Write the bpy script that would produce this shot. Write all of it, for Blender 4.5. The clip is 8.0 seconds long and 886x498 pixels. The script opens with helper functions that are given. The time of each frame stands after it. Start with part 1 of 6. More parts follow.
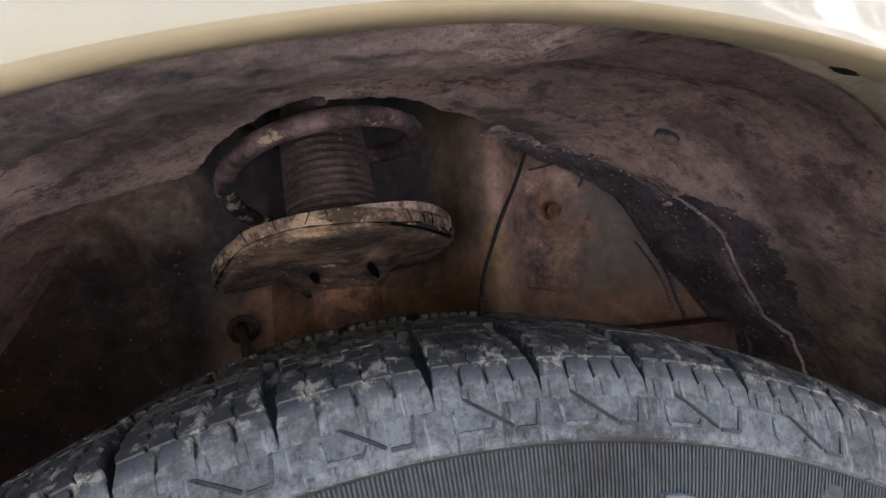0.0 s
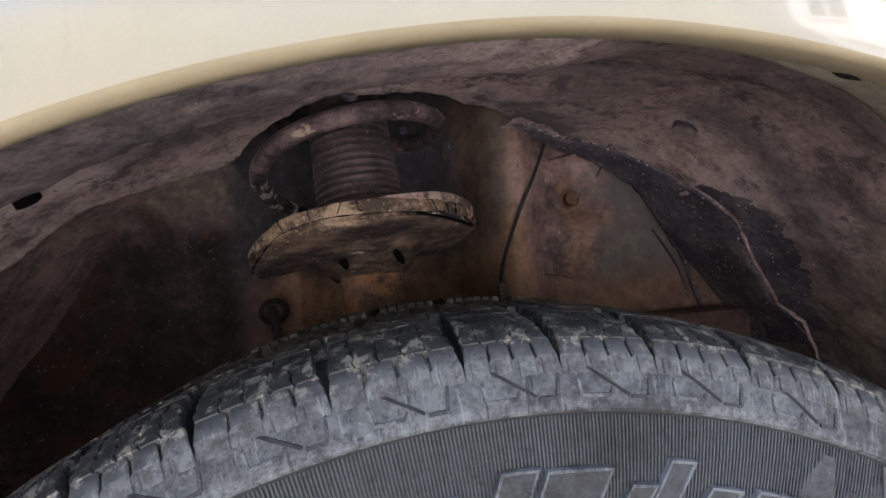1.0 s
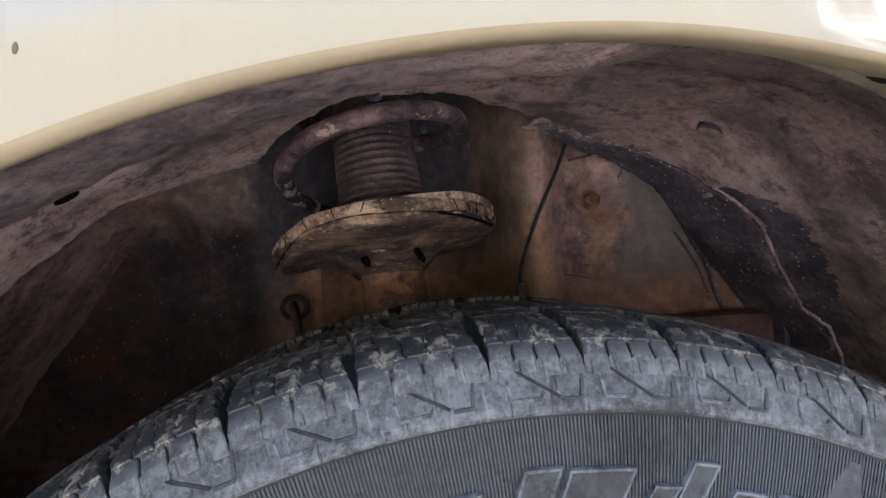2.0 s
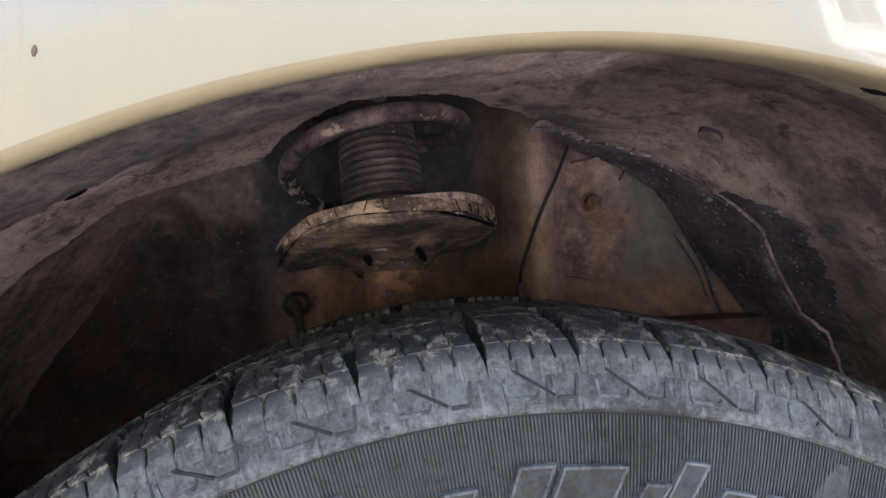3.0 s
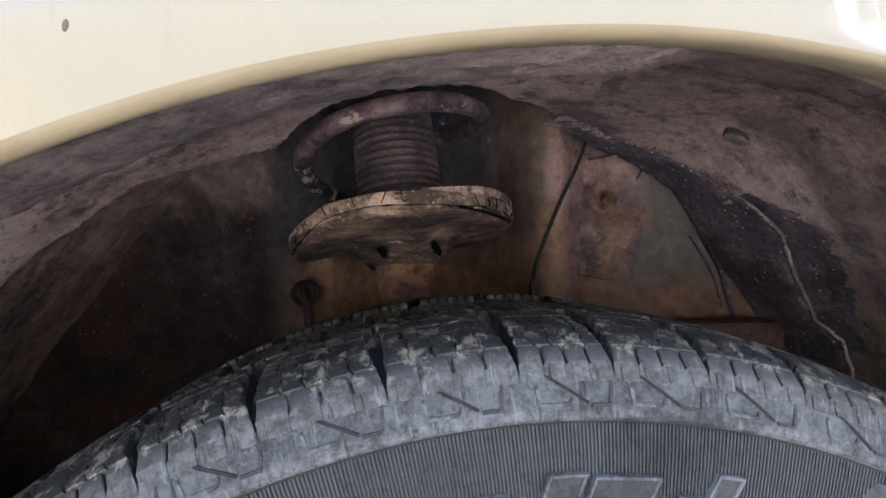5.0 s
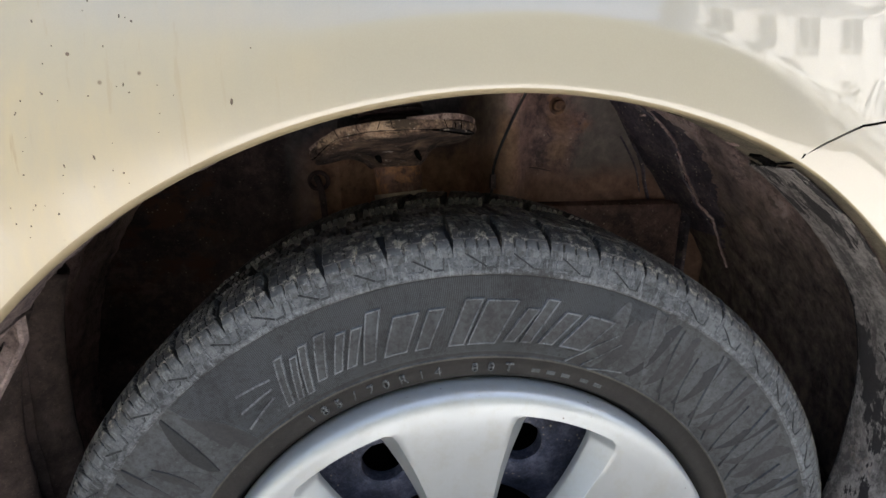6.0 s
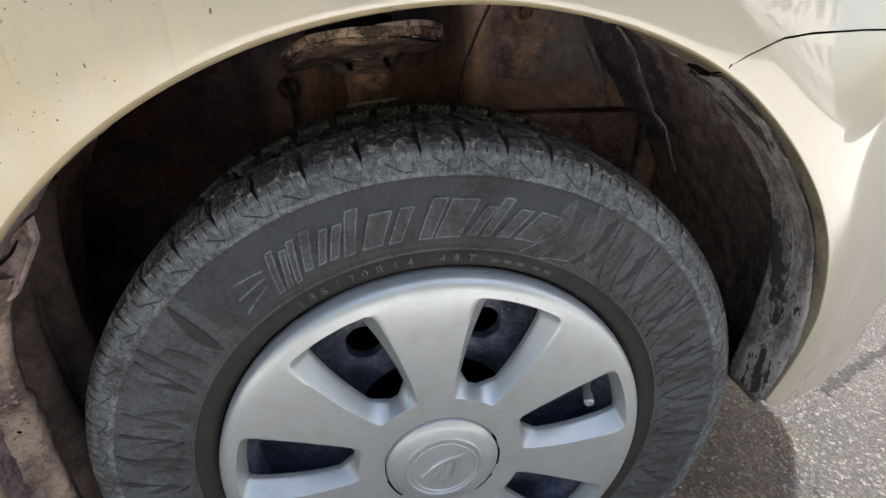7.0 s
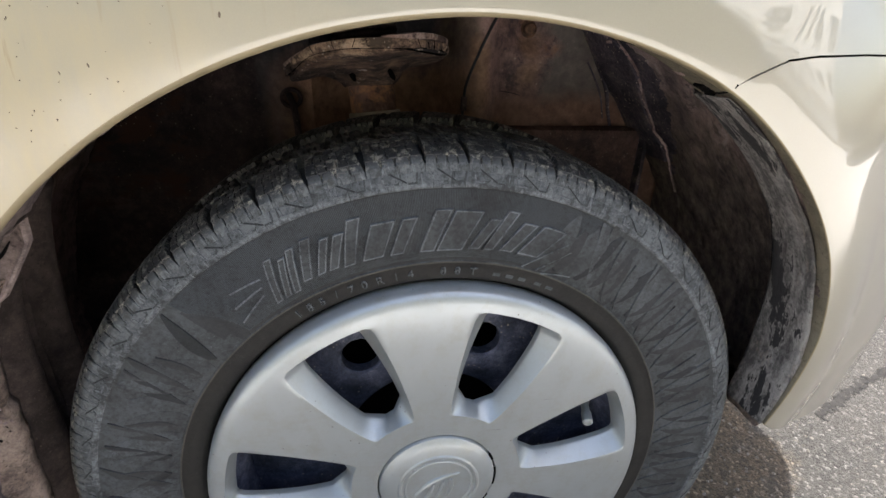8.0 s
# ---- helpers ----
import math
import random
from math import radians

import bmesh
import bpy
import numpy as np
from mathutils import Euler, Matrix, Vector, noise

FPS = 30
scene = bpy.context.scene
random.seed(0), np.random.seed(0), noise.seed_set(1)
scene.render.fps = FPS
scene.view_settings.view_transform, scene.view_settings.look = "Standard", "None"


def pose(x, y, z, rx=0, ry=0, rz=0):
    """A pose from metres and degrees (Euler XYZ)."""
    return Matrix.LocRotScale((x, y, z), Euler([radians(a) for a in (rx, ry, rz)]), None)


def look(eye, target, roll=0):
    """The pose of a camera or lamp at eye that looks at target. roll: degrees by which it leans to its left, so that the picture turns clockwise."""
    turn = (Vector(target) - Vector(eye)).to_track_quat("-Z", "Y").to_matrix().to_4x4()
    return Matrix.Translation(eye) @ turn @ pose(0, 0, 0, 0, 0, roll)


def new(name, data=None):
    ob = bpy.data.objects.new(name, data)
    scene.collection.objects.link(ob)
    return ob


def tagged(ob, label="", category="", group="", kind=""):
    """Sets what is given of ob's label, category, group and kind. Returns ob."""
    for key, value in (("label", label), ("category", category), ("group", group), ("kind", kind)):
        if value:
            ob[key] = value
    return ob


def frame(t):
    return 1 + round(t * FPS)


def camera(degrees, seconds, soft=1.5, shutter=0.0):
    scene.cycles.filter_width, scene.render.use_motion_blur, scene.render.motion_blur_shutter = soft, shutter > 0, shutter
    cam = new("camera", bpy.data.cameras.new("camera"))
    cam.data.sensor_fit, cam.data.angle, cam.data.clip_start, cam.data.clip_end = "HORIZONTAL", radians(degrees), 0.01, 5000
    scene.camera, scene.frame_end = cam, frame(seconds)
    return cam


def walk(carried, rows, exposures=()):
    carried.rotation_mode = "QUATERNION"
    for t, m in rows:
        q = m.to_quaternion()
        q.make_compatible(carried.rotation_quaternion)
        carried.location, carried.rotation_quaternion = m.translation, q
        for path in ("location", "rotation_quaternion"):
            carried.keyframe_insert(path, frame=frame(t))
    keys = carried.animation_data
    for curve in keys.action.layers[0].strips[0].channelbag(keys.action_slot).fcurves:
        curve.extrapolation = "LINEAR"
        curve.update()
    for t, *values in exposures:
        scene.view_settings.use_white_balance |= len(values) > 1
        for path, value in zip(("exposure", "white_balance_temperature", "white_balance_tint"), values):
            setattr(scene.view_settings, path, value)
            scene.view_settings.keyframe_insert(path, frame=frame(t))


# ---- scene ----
cam = camera(86.1, 8.0)
# seconds, eye x, y, z, yaw, pitch, roll
ROWS = [
    (0, -0.0331, -0.1284, 0.6149, -9.93, 4.56, -4.23),
    (0.5, -0.0373, -0.1327, 0.6098, -8.99, 4.07, -3.95),
    (1, -0.0404, -0.1435, 0.6154, -7.92, 3.02, -3.84),
    (1.5, -0.0443, -0.1440, 0.6159, -6.49, 2.90, -3.63),
    (3, -0.0441, -0.1499, 0.6164, -5.78, 2.81, -2.05),
    (3.5, -0.0452, -0.1453, 0.6127, -5.47, 2.73, -1.77),
    (4, -0.0479, -0.1431, 0.6155, -5.43, 2.64, -1.64),
    (5.3, -0.0561, -0.1439, 0.6221, -5.66, 0.69, 0.20),
    (5.5, -0.0591, -0.1723, 0.6330, -5.63, -3.13, 0.11),
    (5.7, -0.0641, -0.2255, 0.6482, -5.94, -7.74, 0.49),
    (6, -0.0539, -0.2788, 0.6643, -6.44, -15.27, 0.04),
    (6.5, -0.0545, -0.3170, 0.6705, -8.37, -23.97, 0.11),
    (7, -0.0558, -0.3191, 0.6690, -9.85, -25.69, 0.55),
    (7.5, -0.0659, -0.3203, 0.6695, -10.55, -24.80, 1.57),
    (8, -0.0608, -0.3144, 0.6658, -10.60, -23.94, 2.31),
]
EXPOSURES = [(0.0, 2.40, 6400, 15), (0.5, 2.54, 6400, 15), (1.0, 2.42, 6400, 15), (1.5, 2.53, 6250, 15), (3.0, 2.42, 6300, 14), (4.2, 2.62, 6250, 15), (5.5, 2.56, 6150, 14), (5.75, 2.22, 6450, 12), (6.2, 1.88, 6650, 10), (8.0, 1.78, 6700, 10)]
walk(cam, [(t, pose(x, y, z, 90 + pitch, 0, yaw) @ pose(0, 0, 0, 0, 0, roll)) for t, x, y, z, yaw, pitch, roll in ROWS], EXPOSURES)

# ---- light ----
SUN_ELEV, SUN_AZ = 64.0, 41.0
world = bpy.data.worlds.new("sky")
scene.world = world
world.use_nodes = True
sky = world.node_tree.nodes.new("ShaderNodeTexSky")
sky.sky_type, sky.sun_disc = "NISHITA", False
sky.sun_elevation, sky.sun_rotation = radians(SUN_ELEV), radians(SUN_AZ)
sky.dust_density, sky.air_density = 5.0, 1.2
back = world.node_tree.nodes["Background"]
world.node_tree.links.new(sky.outputs[0], back.inputs[0])
back.inputs[1].default_value = 0.13
sun_data = bpy.data.lights.new("sun", "SUN")
sun_data.energy, sun_data.angle, sun_data.color = 4.0, radians(1.5), (1.0, 0.97, 0.93)
sun = new("sun", sun_data)
to_sun = Vector((math.sin(radians(SUN_AZ)) * math.cos(radians(SUN_ELEV)), math.cos(radians(SUN_AZ)) * math.cos(radians(SUN_ELEV)), math.sin(radians(SUN_ELEV))))
sun.matrix_world = look(to_sun * 10, (0, 0, 0))


# ---- materials ----
def material(name):
    m = bpy.data.materials.new(name)
    m.use_nodes = True
    return m, m.node_tree, m.node_tree.nodes["Principled BSDF"]


def node(tree, kind, **values):
    n = tree.nodes.new(kind)
    for key, value in values.items():
        n.inputs[key].default_value = value
    return n


def place(tree):
    return tree.nodes.new("ShaderNodeTexCoord").outputs["Object"]


def arc_place(tree, along):
    """Coordinates that run round the wheel: length along the arc, radius, depth."""
    split = tree.nodes.new("ShaderNodeSeparateXYZ")
    tree.links.new(place(tree), split.inputs[0])
    z = calc(tree, "SUBTRACT", split.outputs["Z"], 0.295)
    turn = calc(tree, "MULTIPLY", calc(tree, "ARCTAN2", z, split.outputs["X"]), 0.38 * along)
    radius = calc(tree, "SQRT", calc(tree, "ADD", calc(tree, "MULTIPLY", z, z), calc(tree, "MULTIPLY", split.outputs["X"], split.outputs["X"])))
    out = tree.nodes.new("ShaderNodeCombineXYZ")
    for k, value in enumerate((turn, split.outputs["Y"], radius)):
        tree.links.new(value, out.inputs[k])
    return out.outputs[0]


def noise_of(tree, scale, detail=5.0, rough=0.6, stretch=None):
    at = place(tree) if not isinstance(stretch, float) else arc_place(tree, stretch)
    if isinstance(stretch, float):
        stretch = None
    if stretch:
        m = tree.nodes.new("ShaderNodeMapping")
        m.inputs["Scale"].default_value = stretch
        tree.links.new(at, m.inputs["Vector"])
        at = m.outputs[0]
    n = node(tree, "ShaderNodeTexNoise", Scale=scale, Detail=detail, Roughness=rough)
    tree.links.new(at, n.inputs["Vector"])
    return n.outputs["Fac"]


def ramp(tree, fac, stops):
    r = tree.nodes.new("ShaderNodeValToRGB")
    e = r.color_ramp.elements
    while len(e) < len(stops):
        e.new(0.5)
    for el, (at, c) in zip(e, stops):
        el.position, el.color = at, (*c, 1) if len(c) == 3 else c
    tree.links.new(fac, r.inputs["Fac"])
    return r.outputs["Color"]


def grey(*values):
    return [(at, (v, v, v)) for at, v in values]


def mix(tree, fac, a, b, how="MIX"):
    n = tree.nodes.new("ShaderNodeMix")
    n.data_type, n.blend_type = "RGBA", how
    for socket, value in ((n.inputs[0], fac), (n.inputs[6], a), (n.inputs[7], b)):
        if isinstance(value, (int, float)):
            socket.default_value = value
        elif isinstance(value, tuple):
            socket.default_value = (*value, 1)
        else:
            tree.links.new(value, socket)
    return n.outputs[2]


def calc(tree, how, a, b=0.5, clamp=False):
    n = tree.nodes.new("ShaderNodeMath")
    n.operation, n.use_clamp = how, clamp
    for socket, value in zip(n.inputs, (a, b)):
        if isinstance(value, (int, float)):
            socket.default_value = value
        else:
            tree.links.new(value, socket)
    return n.outputs[0]


def bump(tree, bsdf, height, strength, distance):
    b = node(tree, "ShaderNodeBump", Strength=strength, Distance=distance)
    tree.links.new(height, b.inputs["Height"])
    tree.links.new(b.outputs[0], bsdf.inputs["Normal"])


def dirt_material(name, stops, scale=14.0, fine=120.0, rough=0.9, relief=0.0015, speck=0.0, stretch=None, patch=None, mottle=0.0):
    """Caked road dirt: large stains, fine grain and pale specks."""
    m, t, b = material(name)
    big, small = noise_of(t, scale, 10, 0.68, stretch), noise_of(t, fine, 8, 0.75)
    grain = noise_of(t, 950, 4, 0.75)
    both = calc(t, "ADD", calc(t, "MULTIPLY", big, 0.58), calc(t, "MULTIPLY", small, 0.27))
    both = calc(t, "ADD", both, calc(t, "MULTIPLY", grain, 0.15))
    both = calc(t, "ADD", calc(t, "MULTIPLY", calc(t, "SUBTRACT", both, 0.5), 1.7), 0.5)
    colour = ramp(t, both, [(at, (min(0.62, r * 1.2), min(0.6, g * 1.14), min(0.6, bl * 1.40))) for at, (r, g, bl) in stops])
    # Crisp dark pits and pale flecks.
    pits = ramp(t, noise_of(t, 320, 6, 0.8), grey((0.36, 1), (0.42, 0)))
    colour = mix(t, calc(t, "MULTIPLY", pits, 0.75), colour, (0.02, 0.016, 0.015))
    flecks = ramp(t, noise_of(t, 480, 5, 0.8), grey((0.62, 0), (0.68, 1)))
    colour = mix(t, calc(t, "MULTIPLY", flecks, 0.30), colour, (0.42, 0.35, 0.28))
    if mottle:
        # Crisp-edged flakes where the crust has come off or lies thicker.
        bare = ramp(t, noise_of(t, 42, 10, 0.78, stretch), grey((0.40, 1), (0.45, 0)))
        colour = mix(t, calc(t, "MULTIPLY", bare, mottle), colour, (0.042, 0.034, 0.036))
        thick = ramp(t, noise_of(t, 63, 10, 0.75, stretch), grey((0.57, 0), (0.62, 1)))
        colour = mix(t, calc(t, "MULTIPLY", thick, mottle * 0.6), colour, (0.47, 0.37, 0.30))
    if patch:
        low, high, tint = patch
        spots = noise_of(t, scale * 0.5, 8, 0.72, stretch or (1.0, 2.2, 1.7))
        colour = mix(t, ramp(t, spots, grey((low, 0), (high, 1))), colour, tint)
    if speck:
        v = node(t, "ShaderNodeTexVoronoi", Scale=170.0)
        t.links.new(place(t), v.inputs["Vector"])
        dots = ramp(t, v.outputs["Distance"], grey((0.12, 1), (0.2, 0)))
        rare = ramp(t, noise_of(t, 90, 3, 0.5), grey((0.46, 0), (0.52, 1)) if speck > 0.8 else grey((0.54, 0), (0.60, 1)))
        colour = mix(t, calc(t, "MULTIPLY", calc(t, "MULTIPLY", dots, rare), speck), colour, (0.55, 0.48, 0.40))
    t.links.new(colour, b.inputs["Base Color"])
    b.inputs["Roughness"].default_value = rough
    b.inputs["Specular IOR Level"].default_value = 0.3
    bump(t, b, both, 1.0, relief * 1.6)
    return m


def paint_material(name):
    """Metallic beige under clear coat, with a yellow film of road dirt thrown up behind the wheel, drips and spots."""
    m, t, b = material(name)
    base = mix(t, ramp(t, noise_of(t, 1400, 2, 0.5), grey((0.4, 0), (0.65, 1))), (0.348, 0.325, 0.259), (0.361, 0.337, 0.268))
    base = mix(t, ramp(t, noise_of(t, 5, 3, 0.5), grey((0.35, 0), (0.7, 0.25))), base, (0.39, 0.366, 0.303))
    split = t.nodes.new("ShaderNodeSeparateXYZ")
    t.links.new(place(t), split.inputs[0])
    wander = calc(t, "MULTIPLY", calc(t, "SUBTRACT", noise_of(t, 14, 5, 0.6), 0.5), 0.16)
    reach = t.nodes.new("ShaderNodeMapRange")
    for key, value in (("From Min", -0.05), ("From Max", -0.22), ("To Min", 0.0), ("To Max", 1.0)):
        reach.inputs[key].default_value = value
    t.links.new(calc(t, "ADD", split.outputs["X"], wander), reach.inputs["Value"])
    low = t.nodes.new("ShaderNodeMapRange")
    for key, value in (("From Min", 0.80), ("From Max", 0.66), ("To Min", 0.0), ("To Max", 1.0)):
        low.inputs[key].default_value = value
    t.links.new(calc(t, "ADD", split.outputs["Z"], wander), low.inputs["Value"])
    film = calc(t, "MULTIPLY", reach.outputs[0], low.outputs[0])
    grain = ramp(t, noise_of(t, 60, 8, 0.7, (1, 1, 0.30)), grey((0.30, 0.35), (0.70, 1)))
    film = calc(t, "MULTIPLY", film, grain)
    base = mix(t, calc(t, "MULTIPLY", film, 0.75), base, (0.46, 0.38, 0.225))
    drips = ramp(t, noise_of(t, 150, 4, 0.6, (1, 1, 0.06)), grey((0.62, 0), (0.68, 1)))
    base = mix(t, calc(t, "MULTIPLY", calc(t, "MULTIPLY", drips, film), 0.45), base, (0.27, 0.20, 0.12))
    v = node(t, "ShaderNodeTexVoronoi", Scale=75.0)
    t.links.new(place(t), v.inputs["Vector"])
    dots = ramp(t, v.outputs["Distance"], grey((0.05, 1), (0.10, 0)))
    rare = ramp(t, noise_of(t, 16, 4, 0.6), grey((0.57, 0), (0.66, 1)))
    base = mix(t, calc(t, "MULTIPLY", dots, rare), base, (0.13, 0.09, 0.06))
    t.links.new(base, b.inputs["Base Color"])
    b.inputs["Metallic"].default_value = 0.22
    b.inputs["Coat IOR"].default_value = 1.75
    t.links.new(ramp(t, film, grey((0, 0.28), (0.8, 0.50))), b.inputs["Roughness"])
    t.links.new(ramp(t, film, grey((0, 0.95), (0.9, 0.30))), b.inputs["Coat Weight"])
    t.links.new(ramp(t, film, grey((0, 0.012), (0.8, 0.25))), b.inputs["Coat Roughness"])
    return m


PAINT = paint_material("champagne_paint")
PAINT_DIRTY = dirt_material("mud_splashed_paint", [(0.38, (0.050, 0.040, 0.028)), (0.49, (0.165, 0.130, 0.088)), (0.62, (0.30, 0.245, 0.165))], 16, 140, 0.8, 0.0012, 0, None, (0.52, 0.60, (0.085, 0.066, 0.050)), 0.4)
LINER = dirt_material("caked_arch_dirt", [(0.34, (0.115, 0.088, 0.076)), (0.49, (0.37, 0.288, 0.215)), (0.64, (0.55, 0.445, 0.345))], 16, 150, 0.92, 0.0034, 0.5, 0.85, (0.53, 0.62, (0.13, 0.104, 0.105)), 0.7)
FLANGE = dirt_material("dusty_plastic_lip", [(0.40, (0.095, 0.093, 0.073)), (0.50, (0.225, 0.221, 0.170)), (0.60, (0.34, 0.335, 0.255))], 60, 190, 0.85, 0.0018, 0, 0.16, (0.535, 0.555, (0.036, 0.034, 0.035)), 0.5)
# Dusty flange paint; on the bumper its dark tone paints in the flange's shade.
FLANGE_PAINT = dirt_material("dusty_shaded_flange_paint", [(0.36, (0.085, 0.077, 0.046)), (0.50, (0.150, 0.136, 0.080)), (0.64, (0.215, 0.197, 0.115))], 16, 140, 0.8, 0.0006, 0, 0.5)
FLANGE_DUST = dirt_material("dust_grey_plastic", [(0.38, (0.085, 0.068, 0.052)), (0.50, (0.165, 0.135, 0.102)), (0.62, (0.26, 0.215, 0.165))], 40, 190, 0.85, 0.001)
UNDERCOAT = dirt_material("black_undercoat", [(0.4, (0.044, 0.042, 0.045)), (0.56, (0.100, 0.091, 0.090)), (0.68, (0.22, 0.18, 0.15))], 30, 200, 0.8, 0.0026, 1.0, None, None, 0.25)
RUST = dirt_material("rust_stained_panel", [(0.38, (0.055, 0.041, 0.034)), (0.5, (0.18, 0.124, 0.090)), (0.62, (0.32, 0.22, 0.155))], 11, 90, 0.6, 0.0010, 0.6, None, (0.53, 0.64, (0.34, 0.17, 0.085)), 0.25)
LEG_RUST = dirt_material("brown_stained_steel", [(0.38, (0.030, 0.021, 0.017)), (0.5, (0.098, 0.060, 0.042)), (0.62, (0.19, 0.115, 0.072))], 14, 110, 0.75, 0.0008, 0.5, None, (0.47, 0.56, (0.50, 0.25, 0.115)), 0.2)
FOLD = dirt_material("brown_dusted_plastic", [(0.36, (0.022, 0.017, 0.012)), (0.5, (0.050, 0.039, 0.028)), (0.64, (0.085, 0.067, 0.048))], 18, 120, 0.8, 0.0006, 0.0, None, None, 0.0)
LEG_BROWN = dirt_material("brown_stained_box_section", [(0.38, (0.022, 0.015, 0.012)), (0.5, (0.070, 0.045, 0.033)), (0.62, (0.13, 0.085, 0.060))], 14, 110, 0.75, 0.0008, 0.4, None, None, 0.2)


def stained(mt, name, axis, at, width, wander, stops, scale=90, below=False, stretch=None, also=None):
    """A second coat over mt beyond a wandering line across one axis."""
    m = mt.copy()
    m.name = name
    t = m.node_tree
    b = t.nodes["Principled BSDF"]
    first = b.inputs["Base Color"].links[0].from_socket
    split = t.nodes.new("ShaderNodeSeparateXYZ")
    t.links.new(place(t), split.inputs[0])
    h = calc(t, "ADD", split.outputs[axis], calc(t, "MULTIPLY", calc(t, "SUBTRACT", noise_of(t, 17, 9, 0.7, stretch), 0.5), wander))
    edge = t.nodes.new("ShaderNodeMapRange")
    edge.inputs["From Min"].default_value, edge.inputs["From Max"].default_value = at - width, at + width
    t.links.new(h, edge.inputs["Value"])
    if below:
        edge.inputs["To Min"].default_value, edge.inputs["To Max"].default_value = 1.0, 0.0
    much = edge.outputs[0]
    if also:
        limit = t.nodes.new("ShaderNodeMapRange")
        limit.inputs["From Min"].default_value, limit.inputs["From Max"].default_value = also[1], also[2]
        t.links.new(split.outputs[also[0]], limit.inputs["Value"])
        much = calc(t, "MULTIPLY", much, limit.outputs[0])
    coat = ramp(t, noise_of(t, scale, 9, 0.75, stretch), stops)
    t.links.new(mix(t, much, first, coat), b.inputs["Base Color"])
    return m


def streaked(mt, name, lines, stops, scale=90, soft=0.55):
    """Smears of a second coat along the segments (from, to, half width, share)."""
    m = mt.copy()
    m.name = name
    t = m.node_tree
    b = t.nodes["Principled BSDF"]
    first = b.inputs["Base Color"].links[0].from_socket
    at = place(t)
    stray = calc(t, "MULTIPLY", calc(t, "SUBTRACT", noise_of(t, 38, 9, 0.72), 0.5), 3.2)
    much = 0.0

    def vec(how, a, c):
        n = t.nodes.new("ShaderNodeVectorMath")
        n.operation = how
        for k, v in enumerate((a, c)):
            if isinstance(v, (tuple, Vector)):
                n.inputs[k].default_value = v
            else:
                t.links.new(v, n.inputs[k])
        return n

    for p0, p1, half, share in lines:
        way = Vector(p1) - Vector(p0)
        along = vec("DOT_PRODUCT", vec("SUBTRACT", at, tuple(p0)).outputs[0], tuple(way / way.length_squared)).outputs["Value"]
        step = t.nodes.new("ShaderNodeVectorMath")
        step.operation = "SCALE"
        step.inputs[0].default_value = way
        t.links.new(calc(t, "ADD", along, 0.0, True), step.inputs["Scale"])
        near = vec("ADD", step.outputs[0], tuple(p0)).outputs[0]
        gap = calc(t, "DIVIDE", vec("DISTANCE", at, near).outputs["Value"], half)
        edge = t.nodes.new("ShaderNodeMapRange")
        for key, value in (("From Min", 1 + soft), ("From Max", 1 - soft), ("To Min", 0.0), ("To Max", share)):
            edge.inputs[key].default_value = value
        t.links.new(calc(t, "ADD", gap, stray), edge.inputs["Value"])
        much = calc(t, "MAXIMUM", edge.outputs[0], much)
    coat = ramp(t, noise_of(t, scale, 9, 0.75), stops)
    t.links.new(mix(t, much, first, coat), b.inputs["Base Color"])
    return m


TOWER_COAT = [(0.32, (0.080, 0.060, 0.050)), (0.52, (0.155, 0.115, 0.092)), (0.70, (0.25, 0.19, 0.15))]
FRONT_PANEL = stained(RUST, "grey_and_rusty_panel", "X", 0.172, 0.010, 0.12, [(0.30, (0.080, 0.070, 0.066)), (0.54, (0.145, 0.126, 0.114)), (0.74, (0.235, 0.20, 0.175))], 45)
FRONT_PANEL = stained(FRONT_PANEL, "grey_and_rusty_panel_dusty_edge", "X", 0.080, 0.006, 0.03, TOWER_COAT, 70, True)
# Shade of the strut tower's hollow, put into the wall's colour.
TOWER_SHADE = [(0.32, (0.030, 0.029, 0.036)), (0.52, (0.062, 0.058, 0.065)), (0.70, (0.12, 0.108, 0.108))]
FRONT_PANEL = stained(FRONT_PANEL, "panel_with_tower_shade", "X", 0.040, 0.007, 0.02, TOWER_SHADE, 70, True)
RUSTY_FOOT = [(0.30, (0.15, 0.088, 0.062)), (0.54, (0.39, 0.235, 0.160)), (0.74, (0.55, 0.36, 0.245))]
FRONT_PANEL = stained(FRONT_PANEL, "panel_with_rusty_foot", "Z", 0.632, 0.014, 0.07, RUSTY_FOOT, 60, True, None, ("X", 0.10, 0.05))
FRONT_PANEL = stained(FRONT_PANEL, "panel_with_brown_foot", "Z", 0.602, 0.012, 0.035, [(0.30, (0.085, 0.050, 0.038)), (0.54, (0.19, 0.112, 0.080)), (0.74, (0.30, 0.19, 0.135))], 60, True, None, ("X", 0.085, 0.110))
FRONT_PANEL = streaked(FRONT_PANEL, "panel_with_rust_runs", [((0.078, 0.254, 0.66), (0.086, 0.256, 0.60), 0.010, 0.75), ((0.150, 0.29, 0.665), (0.150, 0.29, 0.625), 0.012, 0.6)], [(0.36, (0.15, 0.088, 0.052)), (0.6, (0.34, 0.215, 0.130))], 90)
# Near-black panel, paler above a wandering line.
NEAR_BLACK = dirt_material("near_black_panel", [(0.38, (0.012, 0.009, 0.008)), (0.52, (0.040, 0.028, 0.023)), (0.66, (0.10, 0.070, 0.055))], 12, 100, 0.7, 0.0010, 0.25, None, (0.56, 0.62, (0.055, 0.024, 0.014)))
